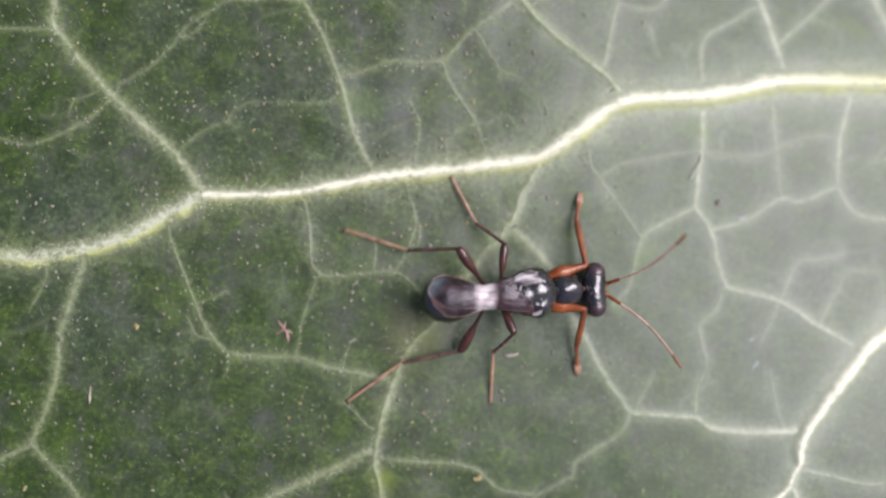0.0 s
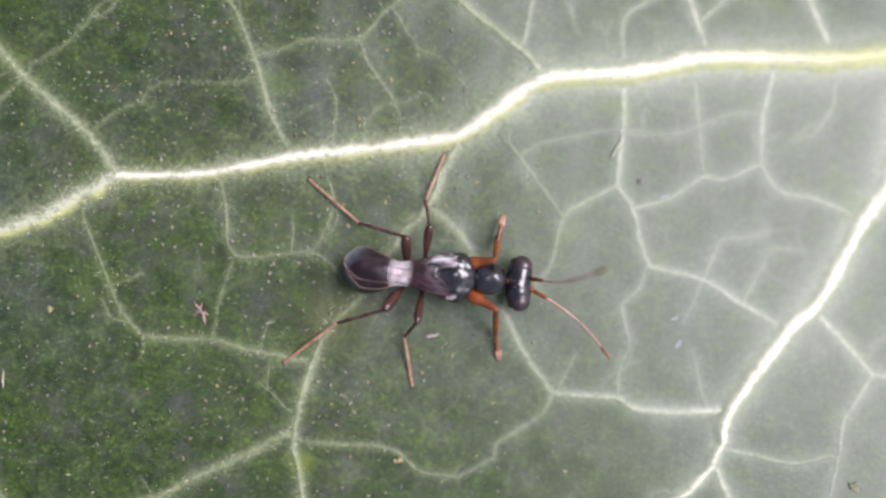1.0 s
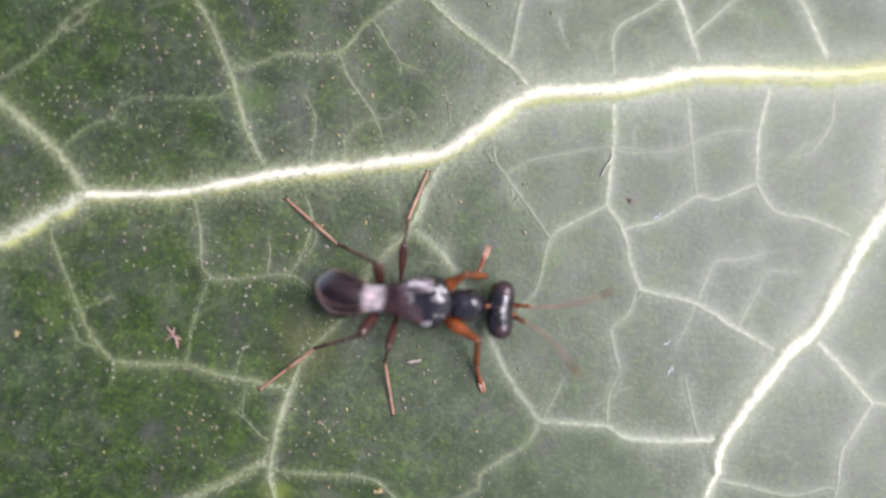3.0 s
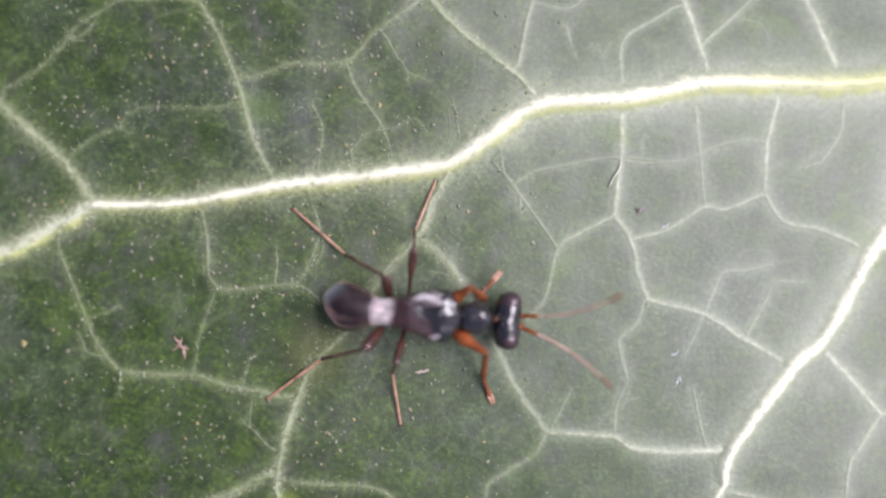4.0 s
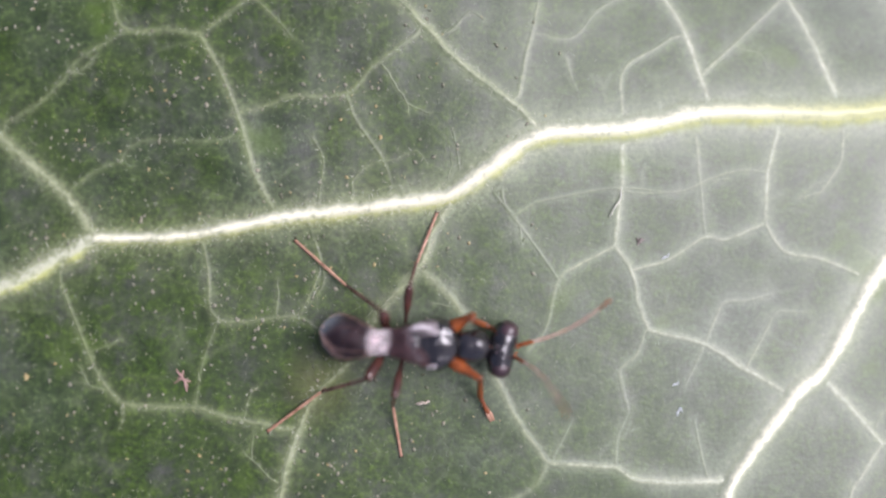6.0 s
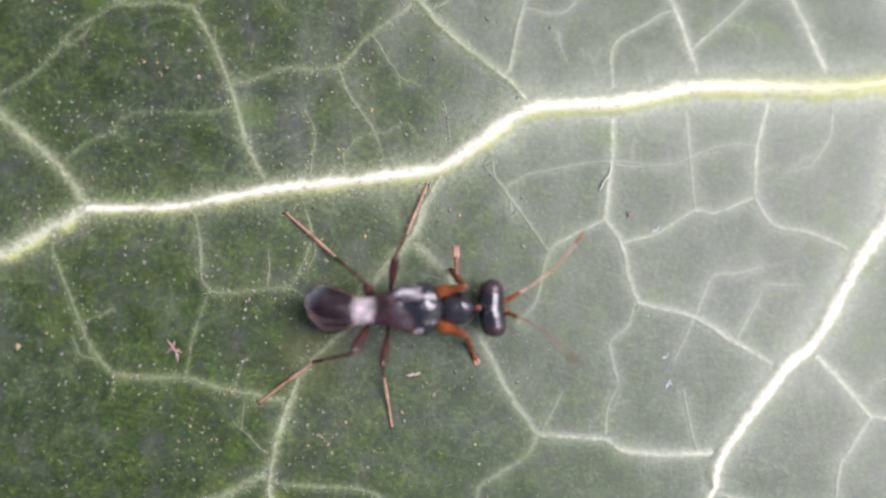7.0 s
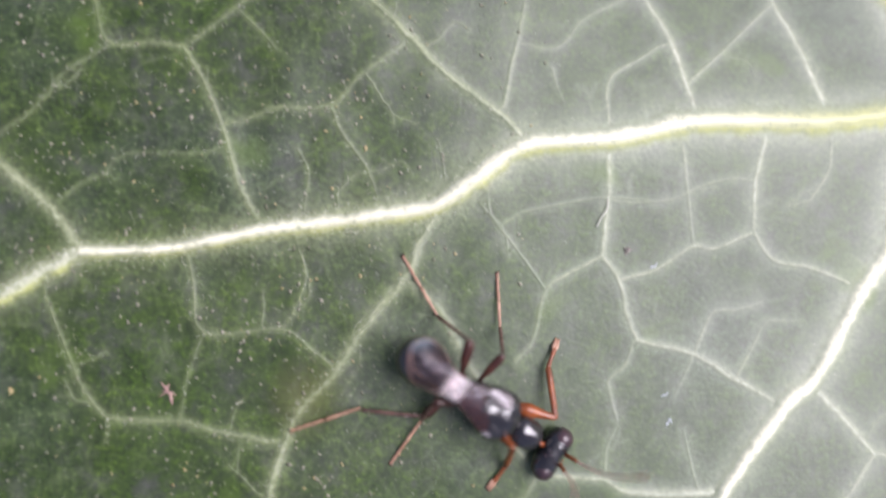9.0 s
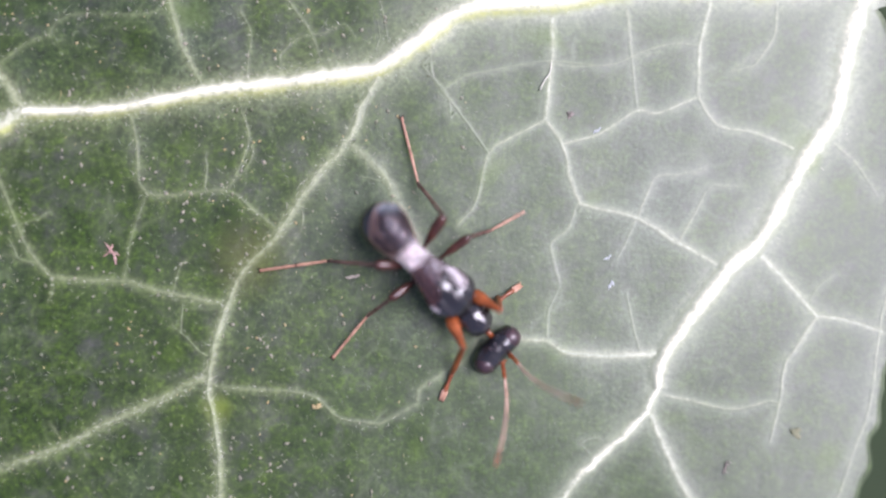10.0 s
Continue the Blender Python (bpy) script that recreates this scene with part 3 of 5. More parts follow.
def build_blade():
    out = np.array([p.xy for p in OUTLINE[:-1]])
    edge = np.unwrap(np.arctan2(out[:, 1], out[:, 0]))
    count, rows = 620, 200
    want = np.linspace(0, 2 * math.pi, count, endpoint=False)
    order = np.argsort(np.mod(edge, 2 * math.pi))
    ang, rad = np.mod(edge, 2 * math.pi)[order], np.hypot(out[:, 0], out[:, 1])[order]
    reach = np.interp(want, ang, rad, period=2 * math.pi)
    reach = reach * (1 + 0.004 * np.sin(want * 61) + 0.003 * np.sin(want * 97 + 1))
    frac = np.linspace(0, 1, rows + 1)[1:]
    # rings crowd towards the middle, where the camera looks
    r = np.where(frac < 0.8, frac * 0.5 / 0.8, 0.5 + (frac - 0.8) * 2.5)
    xs = np.concatenate([[0], (r[:, None] * (reach * np.cos(want))[None]).ravel()])
    ys = np.concatenate([[0], (r[:, None] * (reach * np.sin(want))[None]).ravel()])
    _, down = near_veins(xs, ys)
    zs = height(xs, ys)
    faces = [(0, 1 + k, 1 + (k + 1) % count) for k in range(count)]
    for i in range(rows - 1):
        a, b = 1 + i * count, 1 + (i + 1) * count
        faces += [(a + k, b + k, b + (k + 1) % count, a + (k + 1) % count) for k in range(count)]
    me = bpy.data.meshes.new("blade")
    me.from_pydata(np.stack([xs, ys, zs], 1) * MM, [], faces)
    me.attributes.new("down", "FLOAT", "POINT").data.foreach_set("value", down)
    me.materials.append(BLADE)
    me.shade_smooth()
    ob = new("blade", me)
    ob.parent = leaf
    thick = ob.modifiers.new("thickness", "SOLIDIFY")
    thick.thickness, thick.offset = 0.3 * MM, -1.0
    return tagged(ob, "matt green blade with a fine network of veinlets")


build_blade()


def strip(path, w0, w1, wide, raised, steps):
    """A low ridge along a path that runs out into the blade on both sides: its places, faces, how far up the ridge each place lies,
    and the place along the path of each."""
    xs, ys, bell, at = [], [], [], []
    n = len(path)
    for i, p in enumerate(path):
        d = path[min(i + 1, n - 1)] - path[max(i - 1, 0)]
        side = Vector((-d.y, d.x, 0)).normalized()
        w = w0 + (w1 - w0) * i / n
        w *= (0.44 if w0 > 0.3 else 0.33) * (1 - 0.06 * max(0.0, min(1.0, p.x / 6)) * (w0 < 0.5)) * (1 + 0.30 * noise.noise((p.x * 1.3, p.y * 1.3, 6)) + 0.26 * noise.noise((p.x * 4.5, p.y * 4.5, 2)))
        loose = 1.0 if w0 > 0.5 else 2.0
        stray = loose * w * (0.30 * noise.noise((p.x * 2, p.y * 2, 5)) + 0.24 * noise.noise((p.x * 6, p.y * 6, 5)))
        for j in range(steps):
            f = (j / (steps - 1) * 2 - 1) * wide
            q = p + side * (w * f + stray)
            xs.append(q.x), ys.append(q.y), at.append(i)
            e = math.exp(-wide * wide)
            bell.append(max(0.0, (math.exp(-f * f) - e) / (1 - e)))
    bell = np.array(bell)
    zs = height(xs, ys) + 0.003 * (bell > 1e-6) + raised * bell
    faces = [(i * steps + j, (i + 1) * steps + j, (i + 1) * steps + j + 1, i * steps + j + 1) for i in range(n - 1) for j in range(steps - 1)]
    return np.array(xs), np.array(ys), zs, [f[::-1] for f in faces], bell, np.array(at)


def ridge_object(name, xs, ys, zs, faces, values):
    me = bpy.data.meshes.new(name)
    me.from_pydata(np.stack([xs, ys, zs], 1) * MM, [], faces)
    values["down"] = near_veins(xs, ys)[1]
    for key, value in values.items():
        me.attributes.new(key, "FLOAT", "POINT").data.foreach_set("value", np.asarray(value, float))
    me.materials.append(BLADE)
    me.shade_smooth()
    ob = new(name, me)
    ob.parent = leaf
    return ob


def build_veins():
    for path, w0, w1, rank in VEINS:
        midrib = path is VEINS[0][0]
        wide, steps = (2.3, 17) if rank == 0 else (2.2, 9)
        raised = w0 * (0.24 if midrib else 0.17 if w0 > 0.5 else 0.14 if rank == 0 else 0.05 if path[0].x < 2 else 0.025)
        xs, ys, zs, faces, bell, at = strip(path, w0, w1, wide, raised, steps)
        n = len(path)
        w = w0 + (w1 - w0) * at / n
        # crests whiten towards the petiole, to go with the gloss put into the colour
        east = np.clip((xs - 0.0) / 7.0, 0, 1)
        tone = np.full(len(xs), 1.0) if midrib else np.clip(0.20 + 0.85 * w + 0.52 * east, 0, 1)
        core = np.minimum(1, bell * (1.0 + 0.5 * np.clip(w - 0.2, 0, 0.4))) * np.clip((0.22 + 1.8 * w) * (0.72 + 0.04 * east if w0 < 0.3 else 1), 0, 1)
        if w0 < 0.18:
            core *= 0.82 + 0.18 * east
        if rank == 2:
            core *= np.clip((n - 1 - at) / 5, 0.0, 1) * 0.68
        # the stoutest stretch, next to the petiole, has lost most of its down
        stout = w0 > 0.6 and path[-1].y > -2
        bare_shade = np.clip((xs - 7.0) / 6.0, 0, 1) * 0.8 if stout else np.zeros(len(xs))
        # its lower flank is bare and olive all along, shade put into the colour
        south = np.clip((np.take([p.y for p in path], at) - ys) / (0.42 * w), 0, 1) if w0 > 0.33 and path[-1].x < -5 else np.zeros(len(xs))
        bare_shade = np.maximum(bare_shade, south ** 2)
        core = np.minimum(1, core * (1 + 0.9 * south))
        ridge_object("vein", xs, ys, zs, faces, {"core": core, "tone": tone, "bare_shade": bare_shade})


build_veins()


def build_veinlets():
    # nearer the petiole they sink into the blade
    got = [strip(path, w0, w1, 2.0, 0.006, 5) + (len(path),) for path, w0, w1, _ in VEINLETS if path[0].x < 2.5]
    start = np.cumsum([0] + [len(g[0]) for g in got])
    faces = [tuple(int(k + a) for k in f) for g, a in zip(got, start) for f in g[3]]
    xs, ys, zs = (np.concatenate([g[k] for g in got]) for k in range(3))
    core = np.concatenate([g[4] * np.clip((g[6] - 1 - g[5]) / 4, 0, 1) * 0.34 for g in got])
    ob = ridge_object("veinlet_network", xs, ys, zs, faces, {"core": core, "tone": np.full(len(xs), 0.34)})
    tagged(ob, "hair-thin pale veinlets branching over the blade", kind="stuff")


build_veinlets()


def build_down():
    """Short white hairs along the veins."""
    rng = random.Random(8)
    verts, faces = [], []
    roots = []
    for path, w0, w1, rank in VEINS:
        n = len(path)
        for i in range(n - 1):
            p = path[i]
            if abs(p.x) > 18 or abs(p.y) > 12:
                continue
            w = w0 + (w1 - w0) * i / n
            for _ in range(int((int(2 + (45 if w0 > 0.4 else 10) * w) if rank == 0 else int(1 + 3 * w)) * max(0.08, min(1, 1 - (p.x - 1) / 5)))):
                roots.append((p.lerp(path[i + 1], rng.random()), (path[i + 1] - p).normalized(), w, rank))
    places = []
    for p, d, w, rank in roots:
        s = rng.gauss(0, 0.55)
        side = Vector((-d.y, d.x, 0))
        q = p + side * s * (w * 0.6 + 0.08)
        places.append((q, side * (1 if s > 0 else -1), w, s, rank))
    hs = height([q.x for q, *_ in places], [q.y for q, *_ in places])
    for (q, side, w, s, rank), h in zip(places, hs):
        lift = max(0.0, 1 - s * s) * w * (0.35 if rank == 0 else 0.15)
        root = Vector((q.x, q.y, h + lift))
        tip = root + (side * rng.uniform(-0.2, 0.9) + Vector((rng.gauss(0, 0.5), rng.gauss(0, 0.5), rng.uniform(0.15, 0.8)))).normalized() * rng.uniform(0.05, 0.16)
        across = (tip - root).cross(Vector((0.3, 0.2, 1))).normalized() * 0.0045
        mid = (root + tip) / 2 + Vector((0, 0, 0.02))
        k = len(verts)
        verts += [root - across, root + across, mid + across, mid - across, tip]
        faces += [(k, k + 1, k + 2, k + 3), (k + 3, k + 2, k + 4)]
    me = bpy.data.meshes.new("vein_down")
    me.from_pydata([v * MM for v in verts], [], faces)
    me.materials.append(HAIR)
    ob = new("vein_down", me)
    ob.parent = leaf
    tagged(ob, "short white hairs standing along the veins", kind="stuff")


build_down()


def build_grains(name, label, count, mat, seed, lo, hi, keep, stretch=1.0):
    """Tiny grains strewn over the blade, one joined part."""
    rng = random.Random(seed)
    spots = []
    while len(spots) < count:
        x, y = rng.uniform(-18, 16), rng.uniform(-11, 10.5)
        if rng.random() < keep(x, y):
            spots.append((x, y))
    hs = height([s[0] for s in spots], [s[1] for s in spots])
    verts, faces = [], []
    for (x, y), h in zip(spots, hs):
        r = lo + (hi - lo) * rng.random() ** 2.8
        turn = Matrix.Rotation(rng.uniform(0, 6.3), 3, "Z")
        k = len(verts)
        for v in ((stretch, 0, 0), (0, 1, 0), (-stretch, 0, 0), (0, -1, 0), (0.2, 0.1, 0.4), (0, 0, -0.5)):
            o = turn @ Vector(v) * r
            verts.append((Vector((x, y, h + r * 0.2)) + Vector((o.x * rng.uniform(0.7, 1.3), o.y * rng.uniform(0.7, 1.3), o.z))) * MM)
        for a in range(4):
            faces += [(k + a, k + (a + 1) % 4, k + 4), (k + (a + 1) % 4, k + a, k + 5)]
    me = bpy.data.meshes.new(name)
    me.from_pydata(verts, [], faces)
    me.materials.append(mat)
    me.shade_smooth()
    ob = new(name, me)
    ob.parent = leaf
    tagged(ob, label, kind="stuff")


def build_stubble():
    """Fine short hairs lying over the whole blade."""
    rng = random.Random(21)
    spots = [(rng.uniform(-18, 16.2), rng.uniform(-11.5, 11)) for _ in range(5500)]
    spots = [(x, y) for x, y in spots if rng.random() < 1.05 - max(0, x + 1) / 8]
    hs = height([s[0] for s in spots], [s[1] for s in spots])
    verts, faces = [], []
    for (x, y), h in zip(spots, hs):
        a = rng.gauss(1.9, 0.9)
        d = Vector((math.cos(a), math.sin(a), rng.uniform(0.05, 0.6))).normalized() * rng.uniform(0.06, 0.2)
        root = Vector((x, y, h))
        side = Vector((-math.sin(a), math.cos(a), 0)) * rng.uniform(0.005, 0.010)
        k = len(verts)
        verts += [(root - side) * MM, (root + side) * MM, (root + d) * MM]
        faces.append((k, k + 1, k + 2))
    me = bpy.data.meshes.new("blade_stubble")
    me.from_pydata(verts, [], faces)
    me.materials.append(STUBBLE)
    ob = new("blade_stubble", me)
    ob.parent = leaf
    tagged(ob, "fine pale stubble of hairs over the blade", kind="stuff")


build_stubble()
far_side = lambda x, y: (0.22 + 0.78 * (noise.noise((x * 0.6, y * 0.6, 11)) > 0.08)) * (1.0 if x < -3 else max(0.0, 1 - (x + 3) / 7))
build_grains("pale_grain_dust", "tiny pale grains strewn over the blade", 2000, GRAIN_PALE, 1, 0.012, 0.062, far_side, 1.6)
build_grains("ochre_grain_dust", "tiny ochre glands dotted over the blade", 260, GRAIN_YELLOW, 2, 0.018, 0.055, far_side, 1.4)
build_grains("dark_grain_dust", "tiny dark pits and specks on the blade", 110, GRAIN_DARK, 3, 0.012, 0.03, lambda x, y: 0.6 if x < 0 else max(0, 0.5 - 0.12 * x))

# petiole and the stem that carries the leaf
zp = float(height(15.6, 5.7)[0])
path = spline([(15.2, 5.7, zp - 0.05), (16.4, 5.9, zp - 0.4), (21, 7, zp - 3), (34, 10, -25), (46, 12, -90), (50, 12, -180), (51, 12, -262)], 1.0)
part("petiole", tube(path, [0.55 + 1.2 * min(1, i / 60) for i in range(len(path))], 12), PETIOLE, leaf, "pinkish green petiole that carries the leaf")


# ---- litter lying on the leaf ----
def scrap(name, label, category, mat, x, y, pieces, seed):
    """A small heap of crumpled slivers: rows of (dx, dy, turn, length, width, thickness)."""
    rng = random.Random(seed)
    bm = bmesh.new()
    z = float(height(x, y)[0])
    for dx, dy, turn, length, width, thick in pieces:
        n = 7
        prof = []
        for i in range(n):
            t = i / (n - 1)
            k = max(0.12, math.sin(math.pi * (0.06 + 0.88 * t)) * rng.uniform(0.7, 1.2))
            prof.append(((t - 0.5) * length, width * 0.5 * k, thick * 0.5 * k, rng.gauss(0, width * 0.12), thick * (0.4 + 0.4 * rng.random())))
        before = len(bm.verts)
        lathe(prof, 8, bm, 0.3)
        bm.verts.ensure_lookup_table()
        rot = Matrix.Rotation(radians(turn), 3, "Z")
        for v in bm.verts[before:]:
            v.co = rot @ v.co + Vector((dx, dy, 0))
    ob = part(name, bm, mat, None, label)
    ob.location = (x * MM, y * MM, z * MM)
    return tagged(ob, category=category)


scrap("withered_scrap", "crumpled pinkish brown withered scrap lying on the leaf", "debris", SCRAP, -8.03, -3.0,
      [(0, 0.05, -55, 0.66, 0.08, 0.06), (0.06, -0.02, -15, 0.46, 0.07, 0.06), (0.12, -0.2, -80, 0.4, 0.06, 0.06), (-0.12, -0.04, 35, 0.36, 0.05, 0.05), (0.02, 0.14, 80, 0.3, 0.05, 0.05)], 1)
scrap("pale_sliver", "pale tan sliver of debris lying on the leaf", "debris", SLIVER, -0.84, -3.8,
      [(0, 0, 8, 0.46, 0.10, 0.07), (0.12, 0.03, 30, 0.2, 0.07, 0.06)], 2)
scrap("dark_speck", "small dark brown speck stuck to the leaf", "debris", SPECK, 5.84, 1.10,
      [(0, 0, 60, 0.26, 0.12, 0.05), (0.08, 0.06, -20, 0.16, 0.09, 0.04), (-0.06, 0.07, 10, 0.1, 0.08, 0.04)], 3)
for x, y, s, turn in ((-2.13, 4.27, 0.17, 70), (-12.54, -2.88, 0.22, 80), (-1.92, -7.69, 0.30, -20)):
    grain = scrap("ochre_grain", "ochre yellow grain stuck to the leaf", "debris", GRAIN_YELLOW, x, y, [(0, 0, turn, s, s * 0.55, s * 0.4), (s * 0.2, s * 0.1, turn + 60, s * 0.6, s * 0.4, s * 0.3)], 5)
    tagged(grain, group="ochre grains on the leaf")
scrap("withered_scrap", "small dull brown withered scrap lying on the leaf", "debris", SPECK, 10.16, -9.47,
      [(0, 0, 70, 0.45, 0.07, 0.04), (0.1, 0.14, 20, 0.2, 0.06, 0.04), (0.0, -0.12, -30, 0.16, 0.05, 0.04)], 6)
scrap("yellow_scrap", "dull olive-yellow crumb lying on the leaf", "debris", CRUMB, 12.27, -8.52, [(0, 0, -40, 0.42, 0.2, 0.03), (0.05, 0.12, 20, 0.25, 0.14, 0.03)], 7)
scrap("pale_sliver", "white upright sliver of debris lying on the leaf", "debris", SLIVER, -13.93, -5.0, [(0, 0, 88, 0.6, 0.06, 0.05)], 8)
for x, y, turn, size in ((6.92, -3.30, 20, 0.24), (7.00, -4.12, 70, 0.30), (6.66, 0.62, 25, 0.28)):
    fleck = scrap("residue_fleck", "thin bluish-white fleck of dried residue on the leaf", "debris", RESIDUE, x, y,
          [(0, 0, turn, size, size * 0.3, 0.02), (size * 0.3, size * 0.2, turn + 35, size * 0.6, size * 0.22, 0.02)], 9)
    tagged(fleck, group="residue flecks on the leaf")
fz = float(height(5.0, 2.1)[0])
strand = spline([(5.27, 2.75, fz), (5.22, 2.4, fz + 0.08), (5.05, 2.15, fz + 0.1), (4.9, 1.85, fz + 0.06)], 0.08)
tagged(part("white_thread", tube(strand, [0.022] * len(strand), 6), HAIR, None, "curved white thread clinging to a vein"), category="thread")

# ---- the wasp: x forward, y to its left, z up, about the middle of its thorax ----
wasp = tagged(new("wasp"), "black ant-like wasp with rust-red legs and smoky banded wings", "wasp")


def build_body():
    prof = [(-0.98, 0.20, 0.16, 0, -0.10), (-0.92, 0.34, 0.28, 0, -0.08), (-0.7, 0.50, 0.42, 0, -0.06), (-0.4, 0.56, 0.48, 0, -0.04),
            (-0.15, 0.60, 0.50, 0, -0.02), (0.15, 0.75, 0.54, 0, 0), (0.45, 0.77, 0.56, 0, 0), (0.7, 0.66, 0.50, 0, 0), (0.86, 0.42, 0.38, 0, -0.02), (0.95, 0.2, 0.2, 0, -0.04)]
    thorax = part("thorax", lathe(prof, 28, wob=0.10), CUTICLE, wasp, "glossy black thorax")
    # back plates with grooves between them
    for name, x0, x1, ry, z0 in (("scutum", -0.08, 0.90, 0.68, 0.27), ("scutellum", -0.46, -0.1, 0.44, 0.30)):
        pl = []
        for i in range(9):
            t = i / 8
            k = math.sin(math.pi * (0.08 + 0.84 * t)) ** 0.6
            pl.append((x0 + (x1 - x0) * t, ry * k, 0.29 * k, 0, z0))
        bm = lathe(pl, 36, wob=0.15)
        for v in bm.verts:
            # furrows along the back
            groove = math.exp(-((abs(v.co.y) - 0.20 - 0.12 * v.co.x) / 0.035) ** 2)
            v.co.z -= 0.06 * groove if v.co.z > z0 else 0
        part(name, bm, CUTICLE, thorax)
    for s in (1, -1):
        part("wing_base", lathe([(-0.25, 0.03, 0.03, 0.50 * s, 0.22), (-0.1, 0.14, 0.12, 0.52 * s, 0.24), (0.15, 0.15, 0.14, 0.56 * s, 0.22), (0.34, 0.09, 0.08, 0.55 * s, 0.2), (0.42, 0.02, 0.02, 0.52 * s, 0.18)], 14), BROWN, thorax)
    # wing-base folds on the shoulders, silver sheen in their colour, broader on the left
    for s, x0, x1, a0, a1, name in ((1, -0.42, 0.50, 14, 68, "silver_fold"), (-1, 0.1, 0.5, 20, 42, "silver_fold")):
        bm = bmesh.new()
        rows = []
        for i in range(13):
            row = []
            for j in range(9):
                fx, fa = i / 12, j / 8
                squeeze = math.sin(math.pi * (0.1 + 0.8 * fx))
                mid = (a0 + a1) / 2
                a = radians(mid + (fa - 0.5) * (a1 - a0) * squeeze * (1 + 0.5 * noise.noise((i * 0.6, s * 3, j * 0.1))))
                x = x0 + (x1 - x0) * fx + 0.05 * noise.noise((j * 0.8, s, 4))
                k = math.sin(math.pi * (0.08 + 0.84 * max(0.0, min(1.0, (x + 0.75) / 1.65)))) ** 0.5
                r = 1.07 + 0.02 * noise.noise((i * 0.5, j * 0.7, 2))
                row.append(bm.verts.new((x, s * 0.68 * k * r * math.cos(a), 0.27 + 0.30 * k * r * math.sin(a))))
            rows.append(row)
        for r0, r1 in zip(rows, rows[1:]):
            for j in range(8):
                bm.faces.new((r0[j], r0[j + 1], r1[j + 1], r1[j]))
        fold = part(name, bm, SILVER, thorax, "fold beside the back with silver sheen in its colour")
        fold.modifiers.new("thickness", "SOLIDIFY").thickness = 0.012 * MM
    # silver streaks stand in for the shine along the wing root
    for y0, w, back in ((0.44, 0.05, -0.62), (0.24, 0.03, -0.30)):
        s = 1 if y0 > 0 else -1
        run = spline([(0.50, y0 - 0.06 * s, 0.44), (0.22, y0 + 0.06 * s, 0.46), (-0.2, y0 + 0.03 * s, 0.51), (back, y0 - 0.10 * s, 0.55)], 0.05)
        n = len(run)
        streak = tube(run, [0.008 + w * math.sin(math.pi * i / n) * (1 + 0.7 * noise.noise((i * 0.35, y0, 1))) for i in range(n)], 10, 0.22)
        part("silver_streak", streak, SILVER, thorax, "streak along the wing root with silver gloss in its colour")
    pet = [(-1.55, 0.16, 0.14, 0, -0.12), (-1.35, 0.13, 0.12, 0, -0.12), (-1.1, 0.15, 0.13, 0, -0.12), (-0.9, 0.2, 0.16, 0, -0.12)]
    part("petiole", lathe(pet, 14), BROWN, wasp, "narrow dark waist")
    # abdomen of overlapping rings
    ab = []
    n = 36
    for i in range(n + 1):
        t = i / n
        x = -3.16 + 1.70 * t
        e = math.sqrt(max(0.0, 1 - ((t - 0.45) / (0.55 if t > 0.45 else 0.45)) ** 2))
        e = max(e, 0.05)
        step = 1 - 0.035 * ((t * 5.5) % 1.0) ** 4
        ab.append((x, 0.71 * e * step, 0.58 * e * step, 0, -0.12))
    part("abdomen", lathe(ab, 32, wob=0.02), CUTICLE, wasp, "glossy black abdomen ringed with plates")
    pn = [(0.86, 0.14, 0.14, 0, -0.05), (0.93, 0.33, 0.28, 0, -0.03), (1.07, 0.44, 0.38, 0, 0.0), (1.35, 0.46, 0.42, 0, 0.02), (1.63, 0.44, 0.39, 0, 0.01),
          (1.78, 0.35, 0.31, 0, -0.01), (1.88, 0.18, 0.18, 0, -0.02), (1.92, 0.12, 0.12, 0, -0.02)]
    part("pronotum", lathe(pn, 30, wob=0.15), CUTICLE, wasp, "rounded glossy black collar")
    part("neck", lathe([(1.84, 0.09, 0.09, 0, -0.02), (1.98, 0.085, 0.085, 0, -0.02), (2.16, 0.09, 0.09, 0, -0.02)], 14), ORANGE, wasp, "short orange neck")


build_body()


